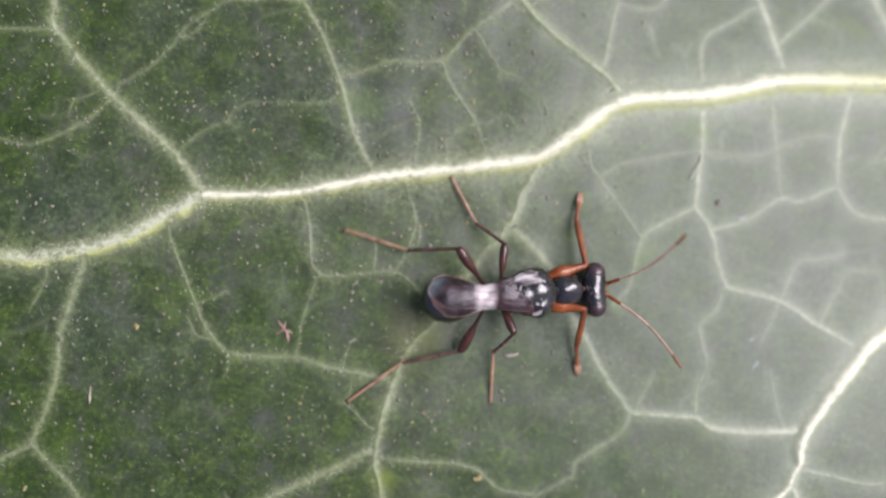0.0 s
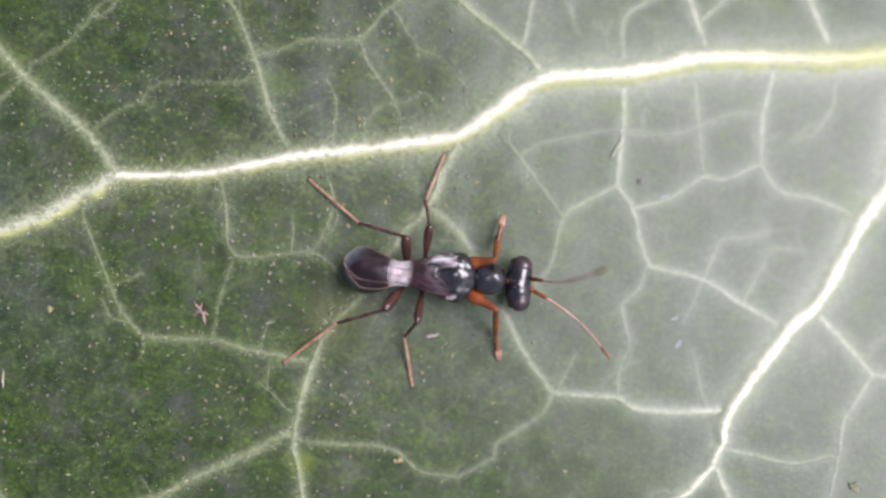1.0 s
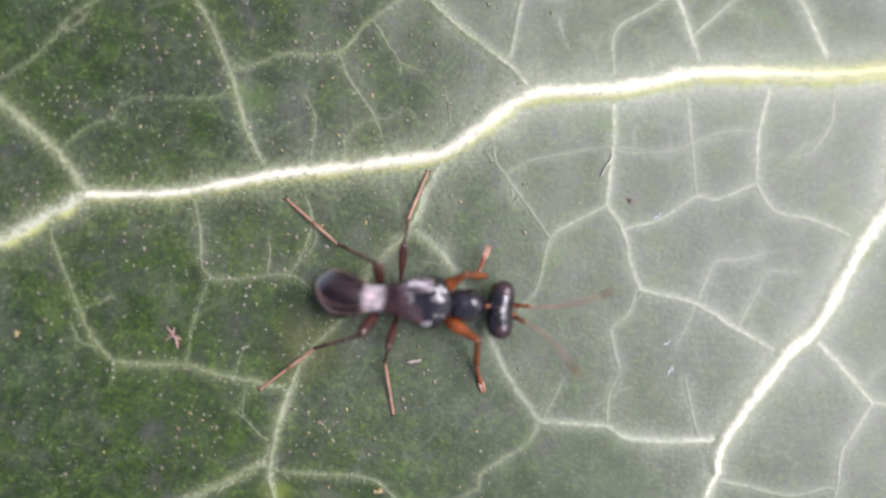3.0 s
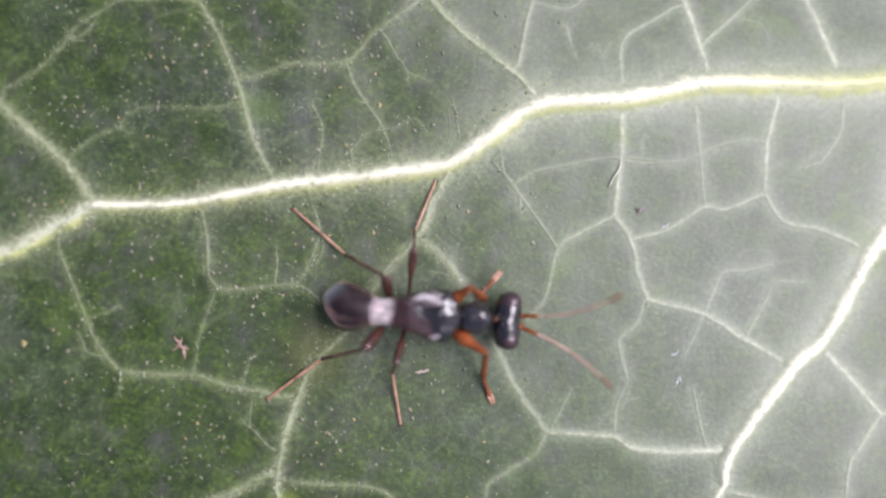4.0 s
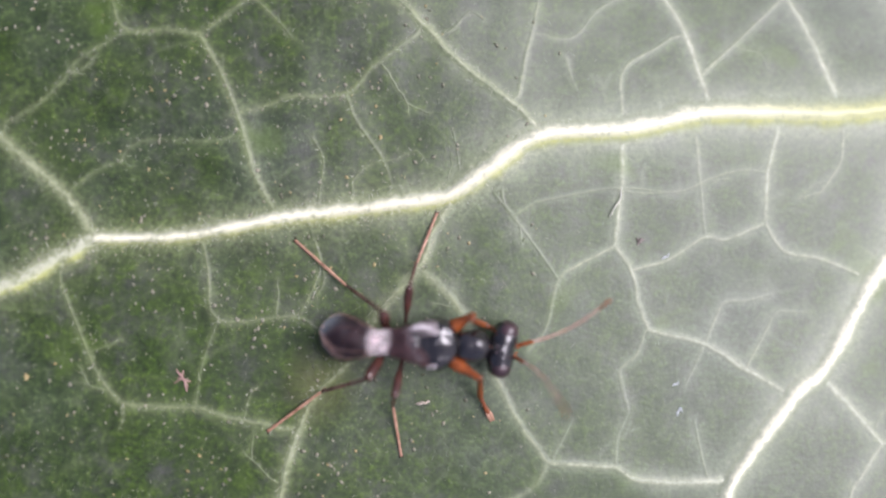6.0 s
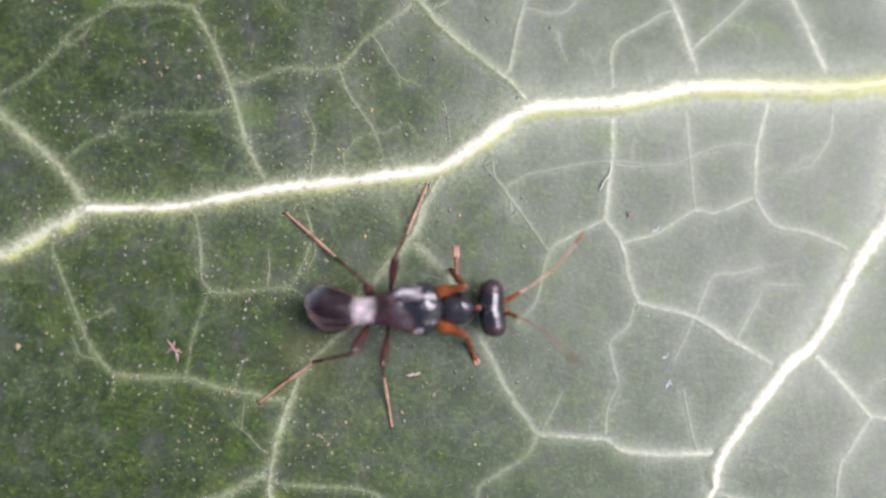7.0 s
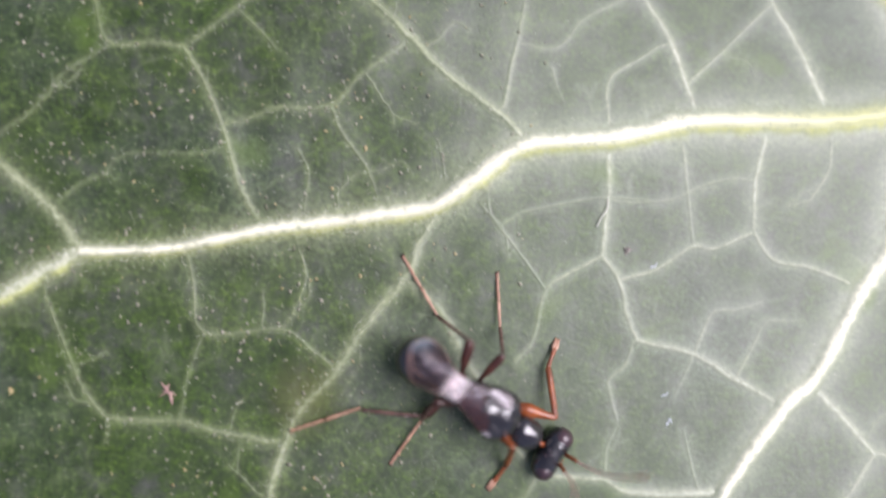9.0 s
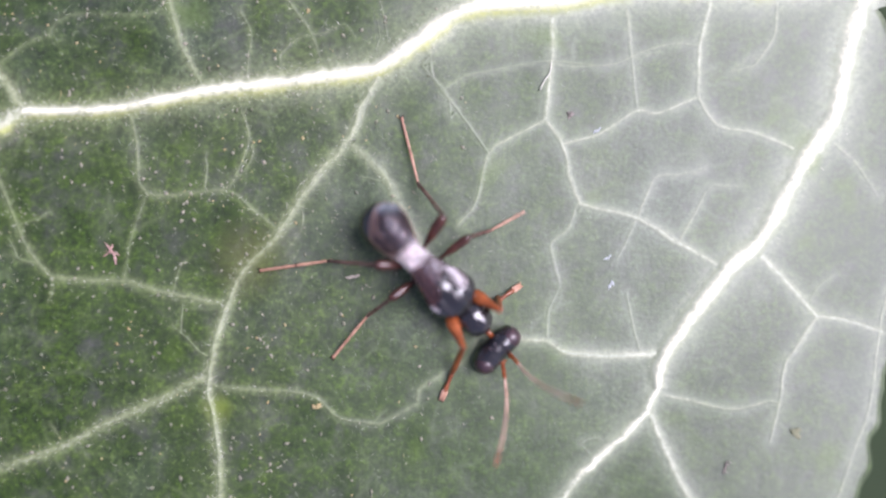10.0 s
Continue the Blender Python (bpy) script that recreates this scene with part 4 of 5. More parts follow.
def build_wing(side, lift):
    """A folded fore wing that lies along the back."""
    bm = bmesh.new()
    nu, nv = 44, 16
    grid = []
    for i in range(nu + 1):
        u = i / nu
        row = []
        for j in range(nv + 1):
            v = j / nv * 2 - 1
            row.append(bm.verts.new(grid_pos(side, lift + 0.014 * math.sin(v * 5 + u * 9) * u, u, v)))
        grid.append(row)
    for r0, r1 in zip(grid, grid[1:]):
        for j in range(nv):
            bm.faces.new((r0[j], r0[j + 1], r1[j + 1], r1[j]))
    ob = part("forewing", bm, WING, wasp, "smoky wing with a white band and clear iridescent tip")
    th = ob.modifiers.new("thickness", "SOLIDIFY")
    th.thickness = 0.008 * MM
    # ribs of the wing
    for k, (v0, v1, u1) in enumerate(((-0.97, -0.95, 0.75), (0.97, 0.97, 0.36), (-0.5, -0.25, 0.62), (0.15, 0.5, 0.7))):
        pts = []
        for i in range(2, int(nu * u1)):
            a = v0 + (v1 - v0) * i / nu
            pts.append(grid_pos(side, lift, i / nu, a * side))
        part("wing_vein", tube(pts, [0.015 * (1 - 0.5 * i / len(pts)) for i in range(len(pts))], 6), DUSKY if k == 1 else BROWN, ob)
    # pale hem round the wing's end
    hem = [grid_pos(side, lift, u, 0.98) for u in np.linspace(0.52, 0.985, 24)] + [grid_pos(side, lift, 0.99, v) for v in np.linspace(0.9, -0.9, 12)]
    hem += [grid_pos(side, lift, u, -0.98) for u in np.linspace(0.985, 0.52, 24)]
    part("wing_hem", tube(hem, [0.008] * len(hem), 6), DUSKY_TAN, ob, "thin pale hem of the wing")


WING_U = (0, 0.12, 0.32, 0.5, 0.65, 0.8, 0.9, 0.96, 1)
WING_EDGES = {1: ((-0.44, -0.06, 0.46, 0.34, 0.56, 0.74, 0.72, 0.60, 0.34), (-0.58, -0.56, -0.40, -0.26, -0.30, -0.28, -0.18, -0.04, 0.16)),
              -1: ((0.58, 0.56, 0.42, 0.34, 0.40, 0.40, 0.34, 0.24, 0.10), (0.48, 0.14, -0.38, -0.36, -0.52, -0.54, -0.42, -0.24, -0.06))}


def rump(x, y):
    """Height of the abdomen's back."""
    t = (x + 3.16) / 1.70
    e = max(0.0, 1 - ((t - 0.45) / (0.55 if t > 0.45 else 0.45)) ** 2 - (y / 0.71) ** 2)
    return -0.12 + 0.58 * math.sqrt(e)


def grid_pos(side, lift, u, v):
    near = np.array((u - 0.07, u - 0.035, u, u + 0.035, u + 0.07))
    left, right = (float(np.interp(near[1:4], WING_U, e).mean()) for e in WING_EDGES[side])
    y = (left + right) / 2 + v * (left - right) / 2
    x = (0.26 - 3.28 * u if side > 0 else 0.02 - 2.94 * u) + 0.05 * v * v * (1 if u > 0.9 else 0)
    top = float(np.interp(near, (0, 0.12, 0.3, 0.47, 0.60, 0.75, 0.9, 1), (0.46, 0.53, 0.54, 0.40, 0.46, 0.52, 0.42, 0.28)).mean())
    drape = 0.40 + 0.45 * max(0.0, min(1.0, (u - 0.5) * 5))
    return Vector((x, y, max(top - drape * y * y, rump(x, y) + 0.03) + lift))


build_wing(-1, 0.0)
build_wing(1, 0.035)


def build_head():
    prof = []
    n = 20
    for i in range(n + 1):
        t = i / n * 2 - 1
        k = math.sqrt(max(0.0, 1 - t * t))
        waist = 1 - 0.10 * math.exp(-(t / 0.28) ** 2)
        prof.append((t * 0.84, max(0.02, 0.43 * k ** 0.55 * waist), max(0.02, 0.42 * k ** 0.6 * (0.94 + 0.06 * waist)), 0, 0))
    bm = lathe(prof, 24, wob=0.04)
    for v in bm.verts:
        x, y, z = v.co
        v.co = (y + 0.05 * (x / 0.84) ** 2, x, z - 0.05)
    head = part("head", bm, CUTICLE, wasp, "wide hammer-shaped black head")
    for s in (1, -1):
        bm = lathe([(t * 0.33, max(0.01, 0.335 * math.sqrt(1 - t * t)), max(0.01, 0.36 * math.sqrt(1 - t * t)), 0, 0) for t in [i / 7 for i in range(-7, 8)]], 20)
        for v in bm.verts:
            x, y, z = v.co
            v.co = (y + 0.06, x + s * 0.53, z - 0.02)
        part("eye", bm, EYE, head, "bulging dark red-brown eye")
        part("antenna_socket", lathe([(0.28, 0.05, 0.05, s * 0.16, -0.08), (0.40, 0.08, 0.08, s * 0.16, -0.08), (0.50, 0.05, 0.05, s * 0.17, -0.08)], 12), ORANGE, head)
        part("mandible", lathe([(0.2, 0.06, 0.05, s * 0.2, -0.34), (0.4, 0.07, 0.05, s * 0.16, -0.38), (0.54, 0.02, 0.02, s * 0.05, -0.4)], 10), ORANGE, head)
    for x, y in ((-0.05, 0), (-0.16, 0.09), (-0.16, -0.09)):
        part("ocellus", lathe([(x - 0.04, 0.01, 0.01, y, 0.36), (x - 0.02, 0.035, 0.03, y, 0.36), (x + 0.02, 0.035, 0.03, y, 0.36), (x + 0.04, 0.01, 0.01, y, 0.36)], 10), EYE, head)
    return head


HEAD = build_head()


def rod(profile, seg=12):
    """A limb piece along x: rows of (x, radius, z)."""
    return lathe([(x, r, r * 0.92, 0, z) for x, r, z in profile], seg, wob=0.06)


def build_antenna(side):
    """Elbowed feeler: scape, jointed flagellum, ochre tip."""
    rows = [(0.0, 0.05, 0), (0.12, 0.065, 0.01), (0.42, 0.06, 0.03), (0.52, 0.045, 0.04)]
    out = lambda x: -side * 0.20 * math.sin(math.pi * min(1.0, x / 3.1))
    curved = lambda rows: lathe([(x, r, r * 0.92, out(x), z) for x, r, z in rows], 10, wob=0.06)
    scape = part("antenna", curved(rows), ORANGE, wasp, "long orange-based feeler")
    bow = lambda x: 0.04 + 0.12 * math.sin(math.pi * (x - 0.5) / 2.6)
    for name, k0, k1, mat, label in (("flagellum", 0, 4, FEELER, "jointed tan flagellum"), ("flagellum_end", 4, 8, DUSKY_TAN, "darker brown outer joints")):
        fl = []
        for k in range(k0, k1):
            x0, x1 = 0.5 + k * 0.27, 0.5 + (k + 1) * 0.27
            fl += [(x0 + 0.01, 0.030, bow(x0)), (x0 + 0.05, 0.033, bow(x0 + 0.05)), (x1 - 0.04, 0.035, bow(x1 - 0.04)), (x1 - 0.005, 0.030, bow(x1))]
        part(name, curved(fl), mat, scape, label)
    part("feeler_tip", curved([(2.64, 0.028, 0.07), (2.75, 0.04, 0.06), (2.95, 0.043, 0.02), (3.08, 0.028, 0.0), (3.1, 0.01, 0)]), ORANGE, scape)
    return scape


LENGTHS = {"hind": (1.15, 1.85, 2.1), "mid": (1.05, 1.2, 1.65), "fore": (1.25, 1.5, 0.9)}


def build_leg(kind):
    lf, lt, ls = LENGTHS[kind]
    if kind == "fore":
        femur = part("fore_femur", rod([(-0.25, 0.06, -0.02), (0, 0.09, 0), (0.12, 0.15, 0), (0.4, 0.21, 0.01), (0.75, 0.15, 0), (1.1, 0.10, 0), (lf, 0.08, 0)], 14), ORANGE, wasp, "thick rust-orange thigh")
        tibia = part("fore_tibia", rod([(-0.04, 0.07, 0), (0.1, 0.085, 0), (0.6, 0.095, 0), (1.3, 0.10, 0), (lt, 0.07, 0)], 12), RUST, wasp, "rust-brown shin")
        tarsus = part("fore_tarsus", rod([(-0.16, 0.055, 0), (0, 0.065, 0), (0.1, 0.07, 0), (0.3, 0.055, 0), (0.5, 0.075, 0), (0.62, 0.06, 0)], 12), RUST, wasp, "rust-coloured foot that ends in a pale pincer")
        for s in (1, -1):
            finger = lathe([(0.50, 0.03, 0.04, s * 0.02, 0), (0.62, 0.055, 0.05, s * 0.05, 0), (0.78, 0.062, 0.045, s * 0.035, 0), (0.9, 0.045, 0.03, s * 0.04, -0.02), (ls + 0.06, 0.012, 0.012, s * 0.06, -0.03)], 8)
            part("pincer_finger", finger, TAN, tarsus, "pale tan pincer finger")
        return femur, tibia, tarsus
    else:
        fr = 0.17 if kind == "hind" else 0.14
        femur = part(kind + "_femur", rod([(-0.55, 0.05, -0.03), (-0.2, 0.05, 0), (0.12, 0.07, 0), (lf * 0.4, fr * 0.8, 0.01), (lf * 0.75, fr, 0), (lf * 0.95, fr * 0.8, 0), (lf + 0.04, fr * 0.4, 0)], 14), BROWN, wasp, "dark brown club-shaped thigh")
        tibia = part(kind + "_tibia", rod([(-0.03, 0.05, 0), (0.1, 0.055, 0), (lt * 0.6, 0.055, 0.02), (lt * 0.95, 0.055, 0), (lt, 0.045, 0)], 12), DUSKY, wasp, "slender dusky brown shin")
        joints = [(-0.14, 0.036, 0), (-0.05, 0.042, 0)]
        cuts = (0, 0.45, 0.65, 0.79, 0.90, 1.0)
        for a, b in zip(cuts, cuts[1:]):
            joints += [(ls * a + 0.005, 0.032, 0), (ls * a + 0.04, 0.038, 0), (ls * b - 0.03, 0.050, 0), (ls * b - 0.003, 0.036, 0)]
        tarsus = part(kind + "_tarsus", rod(joints, 10), TAN, wasp, "jointed tan foot")
        part("spur", rod([(-0.05, 0.03, 0), (0.08, 0.03, -0.05), (0.22, 0.008, -0.09)], 6), ORANGE, tarsus)
    for s in (1, -1):
        claw = lathe([(ls - 0.05, 0.03, 0.025, s * 0.02, 0), (ls + 0.03, 0.025, 0.02, s * 0.05, 0), (ls + 0.09, 0.006, 0.006, s * 0.07, -0.03)], 6)
        part("claw", claw, BROWN, tarsus)
    return femur, tibia, tarsus


HIPS = {"hind_left": (-1.15, 0.30, -0.25), "mid_left": (-0.62, 0.36, -0.3), "fore_left": (0.62, 0.40, -0.25),
        "hind_right": (-1.15, -0.30, -0.25), "mid_right": (-0.62, -0.36, -0.3), "fore_right": (0.62, -0.40, -0.25)}
LEGS = {k: build_leg(k.split("_")[0]) for k in HIPS}
FEELERS = {"antenna_left": build_antenna(1), "antenna_right": build_antenna(-1)}
for key, (x, y, z) in HIPS.items():
    s = 1 if y > 0 else -1
    bm = lathe([(x - 0.16, 0.05, 0.06, y * 0.7, z), (x - 0.08, 0.14, 0.15, y * 0.8, z), (x + 0.08, 0.15, 0.16, y * 0.9, z), (x + 0.2, 0.05, 0.06, y, z)], 12)
    part("coxa", bm, ORANGE if "fore" in key else BROWN, wasp)

ROWS = {}


def aim(start, end):
    """The pose at start whose x axis points to end, z kept up."""
    d = (end - start).normalized()
    side = Vector((0, 0, 1)).cross(d)
    side = side.normalized() if side.length > 1e-3 else Vector((0, 1, 0))
    m = Matrix((d, side, d.cross(side))).transposed().to_4x4()
    return Matrix.Translation(start) @ m


def stance(t, body, head, antenna_left, antenna_right, **legs):
    """One moment of the wasp: its thorax and head (x, y, z, heading, dip), each leg's knee, ankle and toe, each feeler's root and tip."""
    m = Matrix.Translation(Vector(body[:3]) * MM) @ Matrix.Rotation(radians(body[3]), 4, "Z") @ Matrix.Rotation(radians(body[4]), 4, "Y")
    ROWS.setdefault(wasp, []).append((t, m))
    back = m.inverted()
    hm = Matrix.Translation(Vector(head[:3]) * MM) @ Matrix.Rotation(radians(head[3]), 4, "Z")
    ROWS.setdefault(HEAD, []).append((t, back @ hm))
    for key, (root, tip) in (("antenna_left", antenna_left), ("antenna_right", antenna_right)):
        fm = hm @ Matrix.Translation(Vector((0.42, 0.17 if "left" in key else -0.17, -0.08)) * MM)
        ROWS.setdefault(FEELERS[key], []).append((t, back @ aim(fm.translation, Vector(tip) * MM)))
    for key, (knee, ankle, toe) in legs.items():
        femur, tibia, tarsus = LEGS[key]
        rest = float(height(toe[0], toe[1])[0]) + 0.05
        if toe[2] - rest < 0.3:
            toe = (toe[0], toe[1], rest)
        knee, ankle, toe = (Vector(p) * MM for p in (knee, ankle, toe))
        hip = m @ (Vector(HIPS[key]) * MM)
        lf = LENGTHS[key.split("_")[0]][0] * MM
        fm = aim(knee - (knee - hip).normalized() * lf, knee)
        ROWS.setdefault(femur, []).append((t, back @ fm))
        ROWS.setdefault(tibia, []).append((t, back @ aim(knee, ankle)))
        ROWS.setdefault(tarsus, []).append((t, back @ aim(ankle, toe)))


def motions():
    stance(0, (-0.59, -1.76, 1.11, 3.9, 12), (1.64, -1.67, 0.55, 2.0),
           hind_left=((-2.59, -0.41, 1.52), (-4.15, -0.47, 0.53), (-6.36, 0.23, 0.40)),
           mid_left=((-1.17, -0.26, 0.96), (-2.02, 0.39, 0.41), (-3.02, 2.24, 0.22)),
           fore_left=((1.37, -0.91, 0.74), (1.14, 0.51, 0.29), (1.34, 1.51, -0.02)),
           fore_right=((1.28, -2.23, 1.07), (1.17, -3.51, 0.29), (1.26, -4.50, -0.01)),
           mid_right=((-0.88, -2.97, 1.16), (-1.46, -3.68, 0.38), (-1.52, -5.21, 0.14)),
           hind_right=((-2.49, -3.61, 0.54), (-4.34, -3.98, 0.54), (-6.12, -5.30, 0.39)),
           antenna_left=((2.04, -1.49, 0.48), (3.92, 0.04, 2.42)), antenna_right=((2.01, -1.92, 0.48), (4.15, -4.00, 1.53)))
    stance(0.3, (-0.36, -1.85, 1.08, -0.6, 10), (1.89, -1.94, 0.60, -3.0),
           hind_left=((-1.53, -0.45, 1.63), (-2.91, -0.05, 0.46), (-4.67, 1.10, 0.31)),
           mid_left=((-0.75, -0.56, 0.99), (-1.35, 0.28, 0.38), (-2.12, 1.81, 0.17)),
           fore_left=((1.51, -0.91, 0.37), (1.15, 0.66, 0.29), (1.33, 1.53, -0.02)),
           fore_right=((1.20, -2.47, 1.34), (1.22, -3.54, 0.29), (1.28, -4.57, -0.02)),
           mid_right=((-0.93, -3.08, 1.35), (-1.38, -3.63, 0.38), (-1.49, -5.28, 0.14)),
           hind_right=((-2.57, -3.45, 0.51), (-4.44, -3.99, 0.55), (-6.07, -5.30, 0.39)),
           antenna_left=((2.26, -1.91, 0.53), (4.14, -0.95, 2.80)), antenna_right=((2.32, -2.26, 0.53), (3.73, -4.39, 2.29)))
    stance(0.5, (-0.36, -1.87, 1.08, -0.2, 9), (1.89, -1.95, 0.63, -3.0),
           hind_left=((-1.49, -0.49, 1.62), (-2.88, -0.12, 0.46), (-4.67, 1.17, 0.31)),
           mid_left=((-0.65, -0.48, 1.25), (-0.72, 0.30, 0.34), (-0.38, 2.05, 0.08)),
           fore_left=((1.55, -0.96, 0.36), (1.17, 0.61, 0.29), (1.30, 1.47, -0.02)),
           fore_right=((1.19, -2.52, 1.27), (1.16, -3.66, 0.29), (1.30, -4.65, -0.02)),
           mid_right=((-0.90, -3.04, 1.28), (-1.40, -3.66, 0.38), (-1.44, -5.29, 0.13)),
           hind_right=((-2.72, -3.37, 0.91), (-4.45, -3.94, 0.55), (-6.04, -5.30, 0.38)),
           antenna_left=((2.26, -1.95, 0.56), (4.21, -1.12, 2.82)), antenna_right=((2.31, -2.30, 0.56), (4.45, -4.41, 1.58)))
    stance(0.7, (-0.23, -1.90, 1.06, -4.1, 7), (1.98, -2.18, 0.68, -6.0),
           hind_left=((-1.53, -0.50, 1.61), (-2.93, -0.12, 0.46), (-4.63, 1.06, 0.31)),
           mid_left=((-0.59, -0.48, 1.34), (-0.72, 0.17, 0.34), (-0.37, 1.89, 0.08)),
           fore_left=((1.34, -1.65, 1.48), (1.04, -0.70, 0.48), (1.11, 0.01, 0.29)),
           fore_right=((1.26, -2.59, 1.18), (1.21, -3.80, 0.29), (1.31, -4.61, -0.02)),
           mid_right=((-0.99, -3.21, 1.19), (-1.40, -3.99, 0.38), (-1.42, -5.27, 0.13)),
           hind_right=((-2.63, -3.40, 0.58), (-4.38, -3.99, 0.54), (-5.98, -5.32, 0.38)),
           antenna_left=((2.34, -2.09, 0.62), (4.08, -1.31, 3.06)), antenna_right=((2.35, -2.41, 0.62), (4.40, -4.49, 1.64)))
    stance(1, (-0.47, -1.88, 1.03, -4.2, 1), (1.81, -2.11, 0.87, -4.0),
           hind_left=((-1.60, -0.70, 1.51), (-3.11, -0.24, 0.47), (-4.68, 1.12, 0.31)),
           mid_left=((-0.90, -0.36, 1.23), (-1.03, 0.47, 0.36), (-0.43, 1.97, 0.08)),
           fore_left=((1.04, -1.38, 1.50), (1.18, -0.87, 0.59), (1.30, -0.39, 0.48)),
           fore_right=((1.07, -2.85, 1.49), (1.15, -3.69, 0.29), (1.28, -4.59, -0.02)),
           mid_right=((-1.27, -3.22, 1.46), (-1.70, -3.79, 0.40), (-1.49, -5.26, 0.14)),
           hind_right=((-2.24, -2.84, 1.56), (-3.81, -3.36, 0.51), (-5.36, -4.52, 0.35)),
           antenna_left=((2.20, -2.08, 0.80), (3.93, -1.58, 3.33)), antenna_right=((2.25, -2.34, 0.80), (4.65, -4.50, 1.73)))
    stance(1.5, (-0.56, -1.90, 1.04, -4.6, 1), (1.77, -2.15, 0.88, -4.0),
           hind_left=((-1.82, -0.94, 1.65), (-3.11, -0.24, 0.47), (-4.68, 1.12, 0.31)),
           mid_left=((-1.09, -0.23, 1.30), (-1.03, 0.47, 0.36), (-0.43, 1.97, 0.08)),
           fore_left=((0.78, -1.91, 1.51), (1.08, -0.93, 0.65), (1.05, 0.11, 0.60)),
           fore_right=((1.00, -2.99, 1.50), (1.07, -3.88, 0.30), (1.32, -4.67, -0.02)),
           mid_right=((-1.47, -3.27, 1.51), (-1.70, -3.79, 0.40), (-1.49, -5.26, 0.14)),
           hind_right=((-2.40, -2.86, 1.68), (-3.81, -3.36, 0.51), (-5.36, -4.52, 0.35)),
           antenna_left=((2.16, -2.10, 0.81), (4.15, -1.69, 3.15)), antenna_right=((2.16, -2.36, 0.81), (3.12, -2.50, 3.75)))
    stance(2, (-0.73, -1.91, 1.05, -4.4, 1), (1.62, -2.07, 0.88, -4.0),
           hind_left=((-1.86, -0.82, 1.65), (-3.11, -0.24, 0.47), (-4.68, 1.12, 0.31)),
           mid_left=((-1.10, -0.22, 1.28), (-1.03, 0.47, 0.36), (-0.43, 1.97, 0.08)),
           fore_left=((0.62, -1.19, 1.52), (0.93, -1.21, 0.72), (1.17, -0.73, 0.69)),
           fore_right=((1.03, -2.97, 1.37), (1.14, -4.01, 0.29), (1.30, -4.67, -0.02)),
           mid_right=((-1.50, -3.30, 1.50), (-1.70, -3.79, 0.40), (-1.49, -5.26, 0.14)),
           hind_right=((-2.22, -2.86, 1.38), (-3.81, -3.36, 0.51), (-5.36, -4.52, 0.35)),
           antenna_left=((2.18, -2.15, 0.80), (4.24, -1.54, 3.04)), antenna_right=((2.21, -2.41, 0.80), (2.21, -3.25, 3.79)))
    stance(2.5, (-0.68, -1.87, 1.05, -4.6, 1), (1.68, -2.16, 0.88, -5.0),
           hind_left=((-1.87, -0.78, 1.66), (-3.11, -0.24, 0.47), (-4.68, 1.12, 0.31)),
           mid_left=((-1.15, -0.28, 1.25), (-1.03, 0.47, 0.36), (-0.43, 1.97, 0.08)),
           fore_left=((0.68, -1.10, 1.52), (1.05, -1.07, 0.72), (1.22, -0.52, 0.69)),
           fore_right=((1.01, -2.97, 1.50), (1.04, -3.86, 0.30), (1.23, -4.63, -0.01)),
           mid_right=((-1.54, -3.22, 1.45), (-1.70, -3.79, 0.40), (-1.49, -5.26, 0.14)),
           hind_right=((-2.25, -2.81, 1.41), (-3.81, -3.36, 0.51), (-5.36, -4.52, 0.35)),
           antenna_left=((2.09, -2.14, 0.81), (4.46, -1.61, 2.73)), antenna_right=((2.14, -2.36, 0.81), (2.76, -3.40, 3.66)))
    stance(4, (-0.62, -1.96, 1.04, -4.5, 1), (1.69, -2.17, 0.88, -4.0),
           hind_left=((-1.82, -0.86, 1.65), (-3.11, -0.24, 0.47), (-4.68, 1.12, 0.31)),
           mid_left=((-1.03, -0.06, 1.45), (-1.03, 0.47, 0.36), (-0.43, 1.97, 0.08)),
           fore_left=((0.58, -1.15, 1.52), (0.91, -1.42, 0.72), (1.27, -1.01, 0.68)),
           fore_right=((1.03, -3.03, 1.47), (1.02, -3.96, 0.30), (1.29, -4.67, -0.02)),
           mid_right=((-1.54, -3.36, 1.45), (-1.70, -3.79, 0.40), (-1.49, -5.26, 0.14)),
           hind_right=((-2.40, -2.90, 1.63), (-3.81, -3.36, 0.51), (-5.36, -4.52, 0.35)),
           antenna_left=((2.09, -2.13, 0.81), (4.67, -1.31, 2.32)), antenna_right=((2.10, -2.46, 0.81), (4.84, -4.15, 1.82)))
    stance(4.5, (-0.64, -1.96, 1.04, -4.4, 1), (1.71, -2.19, 0.88, -6.0),
           hind_left=((-1.85, -0.86, 1.63), (-3.11, -0.24, 0.47), (-4.68, 1.12, 0.31)),
           mid_left=((-1.10, -0.23, 1.36), (-1.03, 0.47, 0.36), (-0.43, 1.97, 0.08)),
           fore_left=((0.55, -1.19, 1.52), (1.02, -1.32, 0.72), (1.44, -1.07, 0.67)),
           fore_right=((1.03, -3.04, 1.50), (1.12, -3.90, 0.29), (1.28, -4.64, -0.02)),
           mid_right=((-1.55, -3.37, 1.49), (-1.70, -3.79, 0.40), (-1.49, -5.26, 0.14)),
           hind_right=((-2.39, -2.88, 1.53), (-3.81, -3.36, 0.51), (-5.36, -4.52, 0.35)),
           antenna_left=((2.13, -2.14, 0.81), (4.60, -1.47, 2.55)), antenna_right=((2.13, -2.44, 0.81), (4.93, -4.11, 1.81)))
